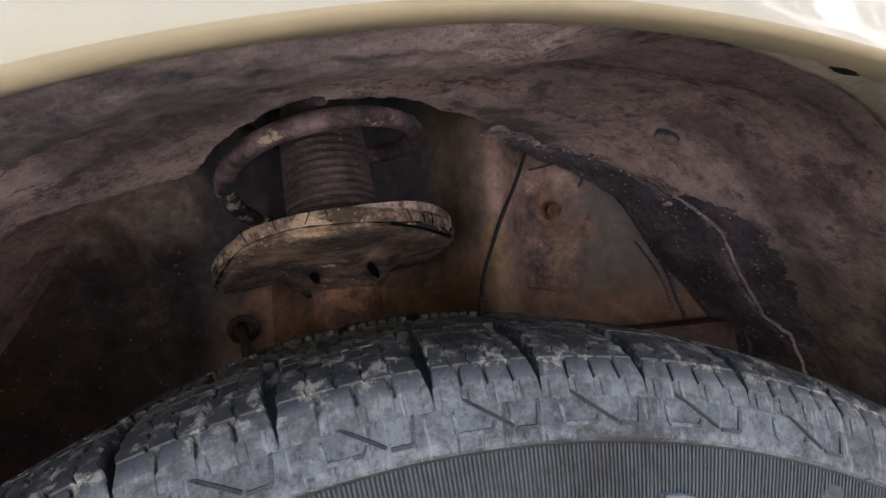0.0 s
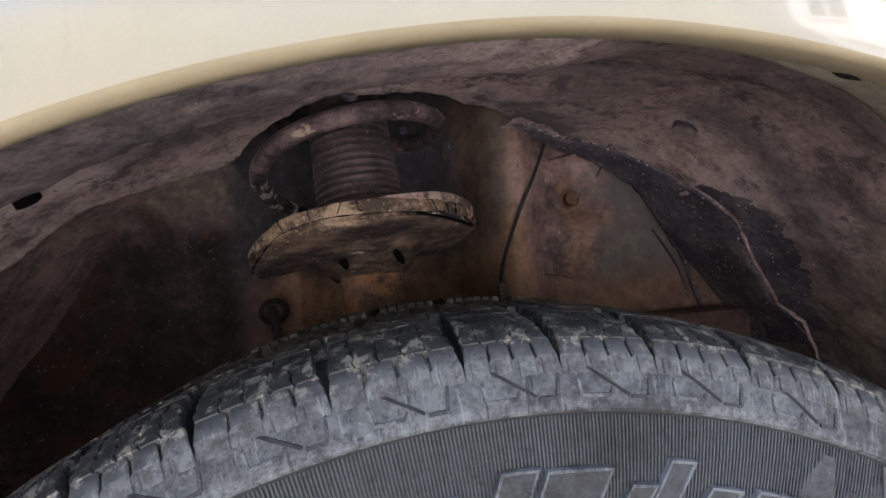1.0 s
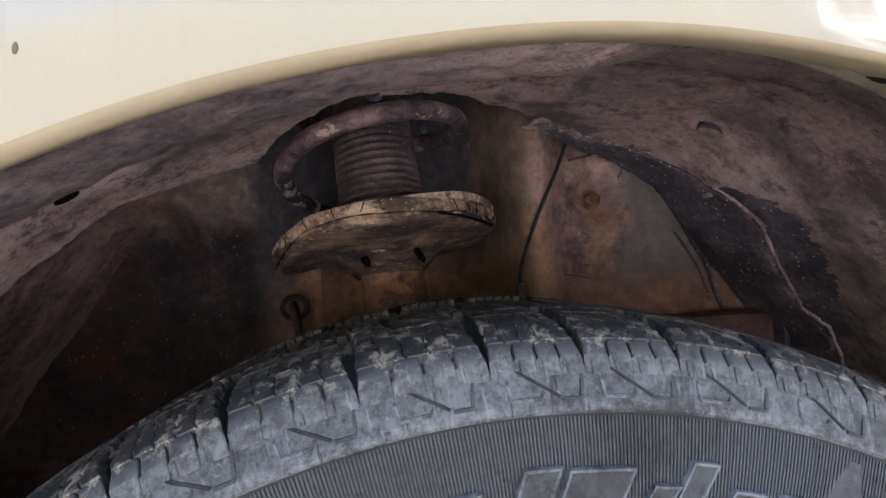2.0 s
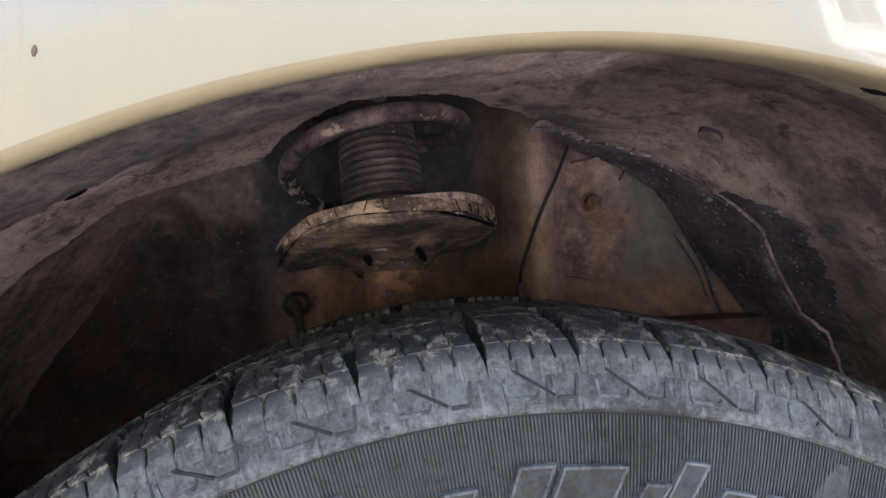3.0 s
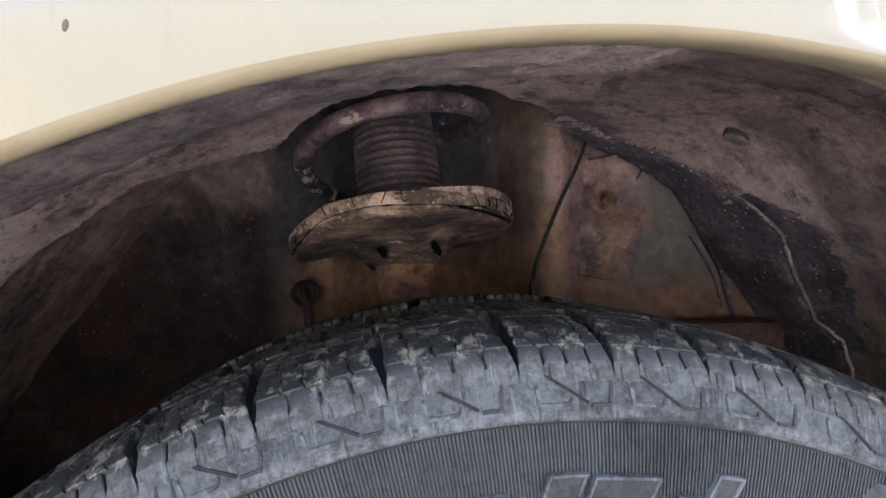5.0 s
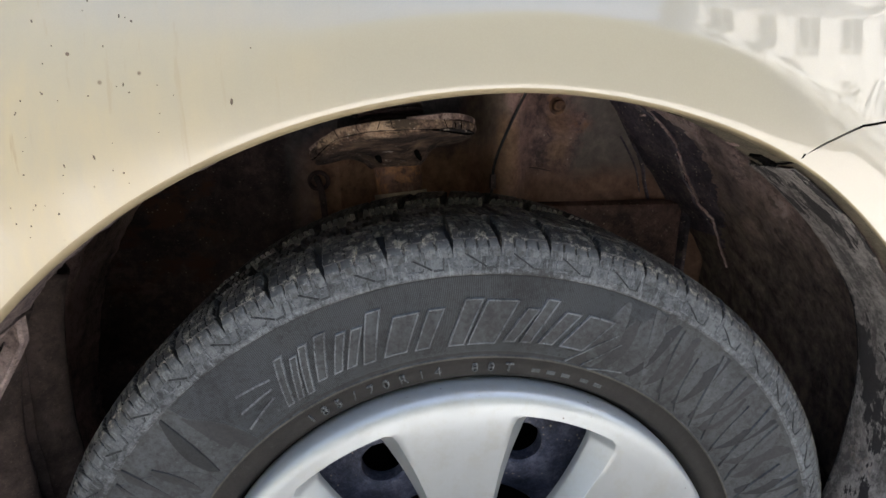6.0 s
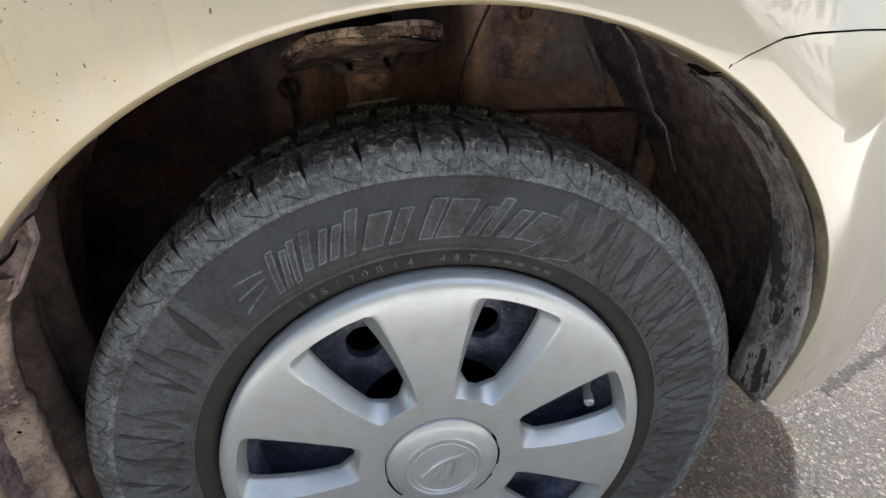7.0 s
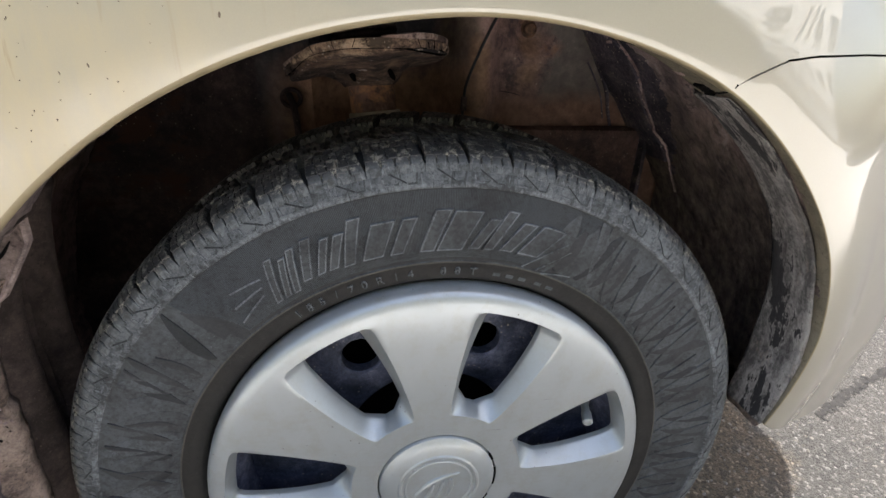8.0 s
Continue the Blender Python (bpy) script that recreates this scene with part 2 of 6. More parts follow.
DARK_PANEL = stained(NEAR_BLACK, "pale_topped_black_panel", "Z", 0.672, 0.012, 0.09, [(0.34, (0.095, 0.074, 0.065)), (0.52, (0.178, 0.140, 0.120)), (0.68, (0.29, 0.23, 0.19))], 90)
TOWER = dirt_material("blackened_tower_panel", [(0.38, (0.040, 0.038, 0.044)), (0.52, (0.105, 0.098, 0.102)), (0.64, (0.21, 0.175, 0.155))], 12, 90, 0.7, 0.0010, 0.4)
LINER = stained(LINER, "caked_and_bare_arch_dirt", "X", 0.275, 0.030, 0.28, [(0.38, (0.070, 0.056, 0.054)), (0.52, (0.165, 0.130, 0.112)), (0.64, (0.26, 0.208, 0.175))], 75, False, 0.6)
LINER = stained(LINER, "arch_dirt_with_dark_outer_band", "Y", 0.085, 0.014, 0.11, [(0.36, (0.045, 0.037, 0.042)), (0.47, (0.140, 0.110, 0.112)), (0.56, (0.215, 0.170, 0.158)), (0.66, (0.30, 0.24, 0.215))], 85, True, 0.85, ("X", 0.02, -0.06))
GRIME_AND_SHADE = [(0.36, (0.038, 0.031, 0.036)), (0.52, (0.105, 0.085, 0.088)), (0.68, (0.23, 0.185, 0.17))]
# Front smears are dirt; those along the rear crest paint in its shade.
LINER = streaked(LINER, "arch_dirt_with_smears_and_shade", [((0.186, 0.136, 0.705), (0.231, 0.127, 0.657), 0.016, 0.75), ((0.231, 0.127, 0.657), (0.290, 0.158, 0.585), 0.013, 0.6), ((0.165, 0.045, 0.686), (0.206, 0.058, 0.669), 0.010, 0.7), ((-0.126, 0.008, 0.654), (-0.078, 0.001, 0.668), 0.006, 0.8), ((-0.165, 0.142, 0.695), (-0.100, 0.139, 0.720), 0.020, 0.85), ((-0.225, 0.150, 0.655), (-0.250, 0.158, 0.630), 0.010, 0.5)], GRIME_AND_SHADE, 110, 0.7)
BULKHEAD = dirt_material("brown_dusted_panel", [(0.38, (0.045, 0.034, 0.027)), (0.5, (0.165, 0.120, 0.090)), (0.62, (0.30, 0.22, 0.165))], 12, 110, 0.85, 0.0010, 0.3, 0.5)
BROWN_PANEL = streaked(BULKHEAD, "bulkhead_with_pale_smear", [((-0.300, 0.268, 0.667), (-0.268, 0.325, 0.681), 0.008, 0.8)], [(0.36, (0.16, 0.125, 0.105)), (0.6, (0.34, 0.27, 0.225))], 110)
WALL = stained(DARK_PANEL, "wall_with_tower_shade", "X", -0.178, 0.012, 0.10, TOWER_SHADE, 70)
WALL = stained(WALL, "wall_with_rusty_foot", "Z", 0.632, 0.014, 0.07, RUSTY_FOOT, 60, True, None, ("X", -0.18, -0.12))
WALL = streaked(WALL, "wall_with_dark_rust_bloom", [((-0.252, 0.318, 0.690), (-0.234, 0.332, 0.666), 0.011, 0.85)], [(0.40, (0.020, 0.013, 0.011)), (0.55, (0.055, 0.034, 0.026)), (0.70, (0.12, 0.075, 0.052))], 120)
SEAT_DIRT = dirt_material("muddy_rust", [(0.38, (0.06, 0.044, 0.034)), (0.48, (0.22, 0.165, 0.115)), (0.60, (0.48, 0.385, 0.27))], 34, 190, 0.85, 0.0018, 0.6, patch=(0.54, 0.64, (0.10, 0.065, 0.042)))
def seat_material():
    """Pale mud on the seat's upper rim; speckled rust below, shade in its colour."""
    m = dirt_material("muddy_spring_seat", [(0.36, (0.045, 0.033, 0.023)), (0.47, (0.185, 0.133, 0.078)), (0.60, (0.47, 0.36, 0.20))], 30, 190, 0.85, 0.002, 0.9, patch=(0.54, 0.60, (0.075, 0.055, 0.040)), mottle=0.55)
    t = m.node_tree
    b = t.nodes["Principled BSDF"]
    mud = b.inputs["Base Color"].links[0].from_socket
    up = Vector((-0.045, 0.13, 1.0)).normalized()
    dot = t.nodes.new("ShaderNodeVectorMath")
    dot.operation = "DOT_PRODUCT"
    t.links.new(place(t), dot.inputs[0])
    dot.inputs[1].default_value = up
    h = calc(t, "SUBTRACT", dot.outputs["Value"], up.dot(Vector((-0.0485, 0.232, 0.650))))
    split = t.nodes.new("ShaderNodeSeparateXYZ")
    t.links.new(place(t), split.inputs[0])
    # More mud is left on the ramp's low side.
    h = calc(t, "SUBTRACT", h, calc(t, "MULTIPLY", calc(t, "ADD", split.outputs["X"], 0.052), 0.07))
    h = calc(t, "ADD", h, calc(t, "MULTIPLY", calc(t, "SUBTRACT", noise_of(t, 70, 8, 0.75, (1.0, 1.0, 3.0)), 0.5), 0.016))
    edge = t.nodes.new("ShaderNodeMapRange")
    edge.inputs["From Min"].default_value, edge.inputs["From Max"].default_value = -0.0108, -0.0090
    t.links.new(h, edge.inputs["Value"])
    # Rust tones include the dark of the shaded underside.
    rust = ramp(t, noise_of(t, 55, 9, 0.72, (0.6, 1.0, 2.2)), [(0.36, (0.016, 0.012, 0.012)), (0.48, (0.060, 0.042, 0.036)), (0.58, (0.150, 0.102, 0.075)), (0.70, (0.26, 0.18, 0.12))])
    chips = ramp(t, noise_of(t, 300, 6, 0.8, (0.5, 1.0, 1.4)), grey((0.62, 0), (0.65, 1)))
    rust = mix(t, calc(t, "MULTIPLY", chips, 0.8), rust, (0.55, 0.50, 0.46))
    t.links.new(mix(t, edge.outputs[0], rust, mud), b.inputs["Base Color"])
    return m


SEAT_MUD = seat_material()
COIL = dirt_material("dirty_spring_steel", [(0.38, (0.024, 0.018, 0.017)), (0.52, (0.095, 0.068, 0.058)), (0.66, (0.20, 0.148, 0.118))], 34, 220, 0.7, 0.0006, patch=(0.61, 0.63, (0.42, 0.33, 0.25)))
# Darker below a wandering line, with pale flakes.
COIL = stained(COIL, "spring_darker_below_with_flakes", "Z", 0.698, 0.003, 0.05, [(0.46, (0.012, 0.011, 0.013)), (0.56, (0.042, 0.036, 0.036)), (0.59, (0.40, 0.34, 0.29))], 70, True)
BELLOWS = dirt_material("dusty_bellows_rubber", [(0.38, (0.034, 0.026, 0.022)), (0.56, (0.078, 0.060, 0.049)), (0.70, (0.14, 0.108, 0.085))], 30, 200, 0.8, 0.0004, 0.3)
SEALANT = dirt_material("dried_sealant", [(0.4, (0.13, 0.10, 0.078)), (0.62, (0.34, 0.275, 0.215))], 40, 200, 0.9, 0.001)


def rubber_material(name, dust_amount, clean=(0.018, 0.019, 0.021), dust=(0.118, 0.130, 0.138), low=0.42, tread=False):
    m, t, b = material(name)
    at = place(t)
    if tread:
        # Each block carries its own stains.
        shift = t.nodes.new("ShaderNodeVectorMath")
        shift.operation = "MULTIPLY_ADD"
        t.links.new(t.nodes.new("ShaderNodeObjectInfo").outputs["Random"], shift.inputs[0])
        shift.inputs[1].default_value = (7.0, 3.0, 5.0)
        t.links.new(at, shift.inputs[2])
        at = shift.outputs[0]

    def field(scale, detail, rough_):
        n = node(t, "ShaderNodeTexNoise", Scale=scale, Detail=detail, Roughness=rough_)
        t.links.new(at, n.inputs["Vector"])
        return n.outputs["Fac"]

    big, small, grain = field(26, 9, 0.68), field(210, 8, 0.75), field(900, 4, 0.75)
    both = calc(t, "ADD", calc(t, "MULTIPLY", big, 0.18 if tread else 0.42), calc(t, "MULTIPLY", small, 0.67 if tread else 0.43))
    both = calc(t, "ADD", both, calc(t, "MULTIPLY", grain, 0.15))
    f = calc(t, "MULTIPLY", ramp(t, both, grey((low, 0.08), (low + 0.14, 1))), dust_amount)
    scuff = ramp(t, field(150, 7, 0.85), grey((0.60, 0), (0.67, 1)))
    pits = ramp(t, field(420, 5, 0.8), grey((0.36, 1), (0.41, 0)))
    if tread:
        # Dust on the shoulder; darker with depth over the running surface, bits of soil.
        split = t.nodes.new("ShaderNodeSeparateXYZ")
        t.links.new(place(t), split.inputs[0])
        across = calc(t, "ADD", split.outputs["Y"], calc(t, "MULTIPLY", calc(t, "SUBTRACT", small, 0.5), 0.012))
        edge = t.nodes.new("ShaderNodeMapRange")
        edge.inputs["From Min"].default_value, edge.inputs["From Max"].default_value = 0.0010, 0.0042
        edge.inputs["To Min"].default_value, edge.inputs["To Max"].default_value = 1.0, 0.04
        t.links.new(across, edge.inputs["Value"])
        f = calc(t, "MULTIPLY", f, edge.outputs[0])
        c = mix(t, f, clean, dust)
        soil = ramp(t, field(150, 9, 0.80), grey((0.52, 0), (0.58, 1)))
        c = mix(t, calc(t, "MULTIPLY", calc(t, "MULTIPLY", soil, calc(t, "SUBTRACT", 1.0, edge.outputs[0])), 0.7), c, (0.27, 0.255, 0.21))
    else:
        c = mix(t, f, clean, dust)
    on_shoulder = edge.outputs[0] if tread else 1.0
    if dust_amount > 0.7:
        # Scuffs that run out from the tread notches.
        way = t.nodes.new("ShaderNodeMapping")
        way.inputs["Scale"].default_value = (1.0, 0.35, 0.14)
        t.links.new(at if tread else arc_place(t, 1.0), way.inputs["Vector"])
        for scale, low_, high_, tint, much in ((420, 0.58, 0.64, (0.20, 0.215, 0.23), 0.5), (260, 0.59, 0.64, (0.020, 0.021, 0.023), 0.75)):
            n = node(t, "ShaderNodeTexNoise", Scale=scale, Detail=6.0, Roughness=0.7)
            t.links.new(way.outputs[0], n.inputs["Vector"])
            c = mix(t, calc(t, "MULTIPLY", calc(t, "MULTIPLY", ramp(t, n.outputs["Fac"], grey((low_, 0), (high_, 1))), much), on_shoulder), c, tint)
    c = mix(t, calc(t, "MULTIPLY", calc(t, "MULTIPLY", scuff, 0.45 * dust_amount), on_shoulder), c, (0.25, 0.27, 0.285))
    c = mix(t, calc(t, "MULTIPLY", pits, 0.4), c, (0.012, 0.012, 0.013))
    t.links.new(c, b.inputs["Base Color"])
    b.inputs["Specular IOR Level"].default_value = 0.55 if tread else 0.25 if dust_amount < 0.15 else 0.4
    t.links.new(ramp(t, f, grey((0, 0.46 if tread else 0.68), (0.5, 0.9))), b.inputs["Roughness"])
    bump(t, b, both, 0.8, 0.0004 if tread else 0.0009)
    return m


RUBBER = rubber_material("tyre_rubber", 0.50)
RUBBER_LINE = rubber_material("tan_bead_line_rubber", 0.5, dust=(0.13, 0.118, 0.098), low=0.38)
RUBBER_RING = rubber_material("patchy_dusty_ring_rubber", 0.95, dust=(0.185, 0.20, 0.212), low=0.45)
RUBBER_LEAF = rubber_material("dusted_leaf_rubber", 0.60)
RUBBER_BAND = rubber_material("ribbed_band_rubber", 0.16)
RUBBER_BLADE = rubber_material("grey_blade_rubber", 0.50)
RUBBER_FACE = rubber_material("letter_face_rubber", 0.42)
RUBBER_DUSTY = rubber_material("dusty_shoulder_rubber", 0.88, dust=(0.134, 0.146, 0.152), low=0.42)
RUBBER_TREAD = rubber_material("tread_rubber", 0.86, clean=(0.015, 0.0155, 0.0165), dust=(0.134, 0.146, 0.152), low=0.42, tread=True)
RUBBER_CLEAN = rubber_material("black_rubber", 0.14)
RUBBER_FLOOR = rubber_material("dusty_groove_rubber", 0.40)
RUBBER_MARK = rubber_material("scuffed_raised_rubber", 0.75, dust=(0.18, 0.198, 0.213), low=0.40)
RUBBER_RIB = rubber_material("moulded_rib_rubber", 0.42, dust=(0.125, 0.140, 0.152), low=0.38)
RUBBER_RIDGE = rubber_material("scuffed_ridge_rubber", 0.95, dust=(0.23, 0.25, 0.265), low=0.45)
RUBBER_BEAD = rubber_material("brownish_bead_rubber", 0.18, clean=(0.011, 0.0105, 0.0102), dust=(0.085, 0.080, 0.074))


def silver_material():
    m, t, b = material("silver_wheel_paint")
    n = ramp(t, noise_of(t, 14, 6, 0.6), grey((0.4, 0), (0.8, 1)))
    c = mix(t, n, (0.400, 0.432, 0.446), (0.342, 0.365, 0.371))
    v = node(t, "ShaderNodeTexVoronoi", Scale=120.0)
    t.links.new(place(t), v.inputs["Vector"])
    dots = calc(t, "MULTIPLY", ramp(t, v.outputs["Distance"], grey((0.06, 1), (0.1, 0))), ramp(t, noise_of(t, 30), grey((0.52, 0), (0.60, 1))))
    c = mix(t, dots, c, (0.12, 0.10, 0.08))
    film = ramp(t, noise_of(t, 55, 9, 0.75), grey((0.48, 0), (0.70, 0.55)))
    c = mix(t, film, c, (0.335, 0.33, 0.293))
    scratch = ramp(t, noise_of(t, 260, 3, 0.5, (0.10, 1, 1.0)), grey((0.74, 0), (0.77, 0.5)))
    t.links.new(mix(t, scratch, c, (0.20, 0.20, 0.20)), b.inputs["Base Color"])
    b.inputs["Metallic"].default_value = 0.50
    t.links.new(ramp(t, n, grey((0, 0.32), (1, 0.46))), b.inputs["Roughness"])
    bump(t, b, noise_of(t, 900, 2), 0.05, 0.0002)
    return m


SILVER = silver_material()


def plain_material(name, low, high, scale, rough, metal=0.0, relief=0.0003):
    m, t, b = material(name)
    n = noise_of(t, scale, 6, 0.65)
    t.links.new(ramp(t, n, [(0.35, low), (0.68, high)]), b.inputs["Base Color"])
    b.inputs["Roughness"].default_value, b.inputs["Metallic"].default_value = rough, metal
    bump(t, b, n, 0.4, relief)
    return m


PAINT_LIP = plain_material("dull_tan_lip_paint", (0.225, 0.182, 0.108), (0.315, 0.262, 0.165), 14, 0.7)
STEEL = dirt_material("scuffed_wheel_steel", [(0.36, (0.016, 0.021, 0.030)), (0.52, (0.055, 0.068, 0.088)), (0.68, (0.15, 0.165, 0.185))], 26, 220, 0.5, 0.0004, 0.5)
# Near-black, hardly any gloss: paints in the shade of openings, gaps and recesses.
BLACK = plain_material("opening_shade_black", (0.0025, 0.0022, 0.0022), (0.007, 0.0065, 0.0065), 30, 0.85)
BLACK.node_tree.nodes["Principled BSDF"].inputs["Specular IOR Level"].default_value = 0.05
COLLAR = plain_material("pale_zinc", (0.34, 0.30, 0.22), (0.62, 0.57, 0.46), 60, 0.6, 0.2)
BOLT = plain_material("rusty_bolt", (0.05, 0.025, 0.015), (0.20, 0.11, 0.06), 120, 0.8)
STUCCO = plain_material("pale_stucco", (0.74, 0.735, 0.72), (0.82, 0.815, 0.80), 0.8, 0.9, 0, 0.01)
WINDOW_GLASS = plain_material("dark_window_glass", (0.03, 0.04, 0.05), (0.06, 0.07, 0.08), 0.6, 0.08)


def asphalt_material():
    m, t, b = material("worn_asphalt")
    v = node(t, "ShaderNodeTexVoronoi", Scale=230.0)
    t.links.new(place(t), v.inputs["Vector"])
    stones = ramp(t, v.outputs["Color"], [(0.2, (0.024, 0.023, 0.022)), (0.75, (0.058, 0.056, 0.053)), (0.97, (0.20, 0.195, 0.185))])
    stain = noise_of(t, 3.0, 7, 0.65)
    c = mix(t, ramp(t, stain, grey((0.4, 0), (0.7, 0.7))), stones, (0.055, 0.050, 0.045))
    # Sandy soil washed up beside the wheel.
    d = t.nodes.new("ShaderNodeVectorMath")
    d.operation = "DISTANCE"
    t.links.new(place(t), d.inputs[0])
    d.inputs[1].default_value = (0.25, 0.38, 0)
    far = calc(t, "ADD", d.outputs["Value"], calc(t, "MULTIPLY", calc(t, "SUBTRACT", noise_of(t, 7, 8, 0.7), 0.5), 0.35))
    soil = ramp(t, v.outputs["Color"], [(0.2, (0.040, 0.031, 0.022)), (0.75, (0.100, 0.078, 0.054)), (0.97, (0.24, 0.195, 0.14))])
    c = mix(t, ramp(t, far, grey((0.40, 1), (0.46, 0))), c, soil)
    t.links.new(c, b.inputs["Base Color"])
    b.inputs["Roughness"].default_value = 0.9
    h = calc(t, "SUBTRACT", noise_of(t, 500, 4, 0.7), calc(t, "MULTIPLY", v.outputs["Distance"], 0.8))
    bump(t, b, h, 0.9, 0.003)
    return m


ASPHALT = asphalt_material()


# ---- building helpers ----
AXLE = Vector((0.0, 0.0, 0.295))


def thing(name, label, category, **more):
    return tagged(new(name), label, category, **more)


def mesh_of(bm, name, materials, smooth=35.0):
    me = bpy.data.meshes.new(name)
    bmesh.ops.recalc_face_normals(bm, faces=bm.faces)
    bm.to_mesh(me)
    bm.free()
    for mt in materials:
        me.materials.append(mt)
    if smooth:
        me.shade_smooth()
        me.set_sharp_from_angle(angle=radians(smooth))
    return me


def part(name, bm, mt, parent, label="", smooth=35.0, kind=""):
    mats = mt if isinstance(mt, (list, tuple)) else [mt]
    ob = new(name, mesh_of(bm, name, mats, smooth))
    ob.parent = parent
    return tagged(ob, label, kind=kind)


def wheel_point(r, deg, y):
    a = radians(deg)
    return Vector((r * math.cos(a), y, AXLE.z + r * math.sin(a)))


def wheel_deg(x, z):
    deg = math.degrees(math.atan2(z - AXLE.z, x))
    return deg + 360 if deg < -90 else deg


def grid(bm, rows, closed_u=False, closed_v=False):
    """Quads between rows of points."""
    vs = [[bm.verts.new(p) for p in row] for row in rows]
    nu, nv = len(vs), len(vs[0])
    for i in range(nu if closed_u else nu - 1):
        for j in range(nv if closed_v else nv - 1):
            a, b, c, d = vs[i][j], vs[i][(j + 1) % nv], vs[(i + 1) % nu][(j + 1) % nv], vs[(i + 1) % nu][j]
            if len({a, b, c, d}) == 4:
                bm.faces.new((a, b, c, d))
    return vs


def tube(bm, points, radius, sides=8, cap=True):
    """A round rod along points; radius a number or one per point."""
    pts = [Vector(p) for p in points]
    rows = []
    side = None
    for i, p in enumerate(pts):
        d = (pts[min(i + 1, len(pts) - 1)] - pts[max(i - 1, 0)]).normalized()
        if side is None:
            side = d.orthogonal().normalized()
        side = (side - d * side.dot(d)).normalized()
        up = d.cross(side)
        r = radius[i] if isinstance(radius, (list, tuple)) else radius
        rows.append([p + r * (math.cos(k * math.tau / sides) * side + math.sin(k * math.tau / sides) * up) for k in range(sides)])
    vs = grid(bm, rows, closed_v=True)
    if cap:
        bm.faces.new(vs[0])
        bm.faces.new(vs[-1])


def lathe(bm, origin, axis, profile, steps=48, wobble=None):
    """Turns (height, radius) pairs round an axis."""
    u = Vector(axis).normalized()
    side = (Vector((1, 0, 0)) - u * u.x).normalized()
    fore = u.cross(side)
    rows = []
    for k in range(steps):
        a = k * math.tau / steps
        row = []
        for h, r in profile:
            dh, dr = wobble(a, h, r) if wobble else (0, 0)
            row.append(Vector(origin) + u * (h + dh) + (r + dr) * (math.cos(a) * side + math.sin(a) * fore))
        rows.append(row)
    return grid(bm, rows, closed_u=True)


def box(bm, lo, hi, bevel=0.0):
    made = bmesh.ops.create_cube(bm, size=1.0)["verts"]
    for v in made:
        v.co = Vector([lo[n] + (v.co[n] + 0.5) * (hi[n] - lo[n]) for n in range(3)])
    if bevel:
        edges = list({e for v in made for e in v.link_edges})
        bmesh.ops.bevel(bm, geom=edges, offset=bevel, segments=2, affect="EDGES", profile=0.5)


def curve_of(x, xs, ys):
    return float(np.interp(x, xs, ys))


def smoothed(x, xs, ys, width=3.0):
    return sum(curve_of(x + d * width, xs, ys) * w for d, w in ((-1, 0.2), (-0.5, 0.2), (0, 0.2), (0.5, 0.2), (1, 0.2)))


def rough(p, scale, amount):
    return amount * noise.noise(Vector(p) * scale)


# ---- ground and surroundings ----
def build_ground():
    bm = bmesh.new()
    s = [-150, -40, -12, -4, -2, -1, 0, 1, 2, 4, 12, 40, 150]
    grid(bm, [[(x, y, 0) for y in s] for x in s])
    tagged(part("ground", bm, ASPHALT, None, "worn grey asphalt with loose grit", 0), kind="structure", category="ground")
    # Ragged dark crack: broken, crumbling and uneven in width.
    rnd = random.Random(12)
    bm = bmesh.new()
    for k in range(900):
        x = rnd.uniform(0.83, 1.75)
        y = 0.2905 + 0.335 * (x - 0.842) + 0.014 * noise.noise(Vector((x * 16, 0, 1))) + rnd.gauss(0, 0.004 + 0.004 * abs(noise.noise(Vector((x * 30, 7, 1)))))
        r = rnd.uniform(0.0010, 0.0042)
        turn = rnd.uniform(0, 3)
        ring = [(r * rnd.uniform(0.5, 1.3), a * math.tau / 7) for a in range(7)]
        z = 0.0008 + 0.0007 * rnd.random()
        bm.faces.new([bm.verts.new((x + 1.8 * q * math.cos(a) * math.cos(turn) - q * math.sin(a) * math.sin(turn), y + 1.8 * q * math.cos(a) * math.sin(turn) + q * math.sin(a) * math.cos(turn), z)) for q, a in ring])
    part("asphalt_crack", bm, plain_material("dark_damp_joint", (0.008, 0.008, 0.008), (0.030, 0.028, 0.027), 160, 0.95), bpy.data.objects["ground"], "dark crumbling crack", 0, "stuff")
    rnd = random.Random(4)
    bm = bmesh.new()
    for _ in range(2600):
        x, y, r = rnd.uniform(0.3, 1.5), rnd.uniform(-0.3, 0.9), rnd.uniform(0.0012, 0.0042)
        ring = [(r * rnd.uniform(0.7, 1.2), k * math.tau / 5 + rnd.uniform(-0.3, 0.3)) for k in range(5)]
        low = [bm.verts.new((x + q * math.cos(a), y + q * math.sin(a), -0.0005)) for q, a in ring]
        top = bm.verts.new((x, y, r * rnd.uniform(0.7, 1.1)))
        for k in range(5):
            bm.faces.new((low[k], low[(k + 1) % 5], top))
    part("grit", bm, plain_material("grit_stone", (0.10, 0.095, 0.085), (0.34, 0.32, 0.29), 60, 0.9), None, "", 0, "stuff")
    tagged(bpy.data.objects["grit"], "loose pale grit on the asphalt", "gravel")


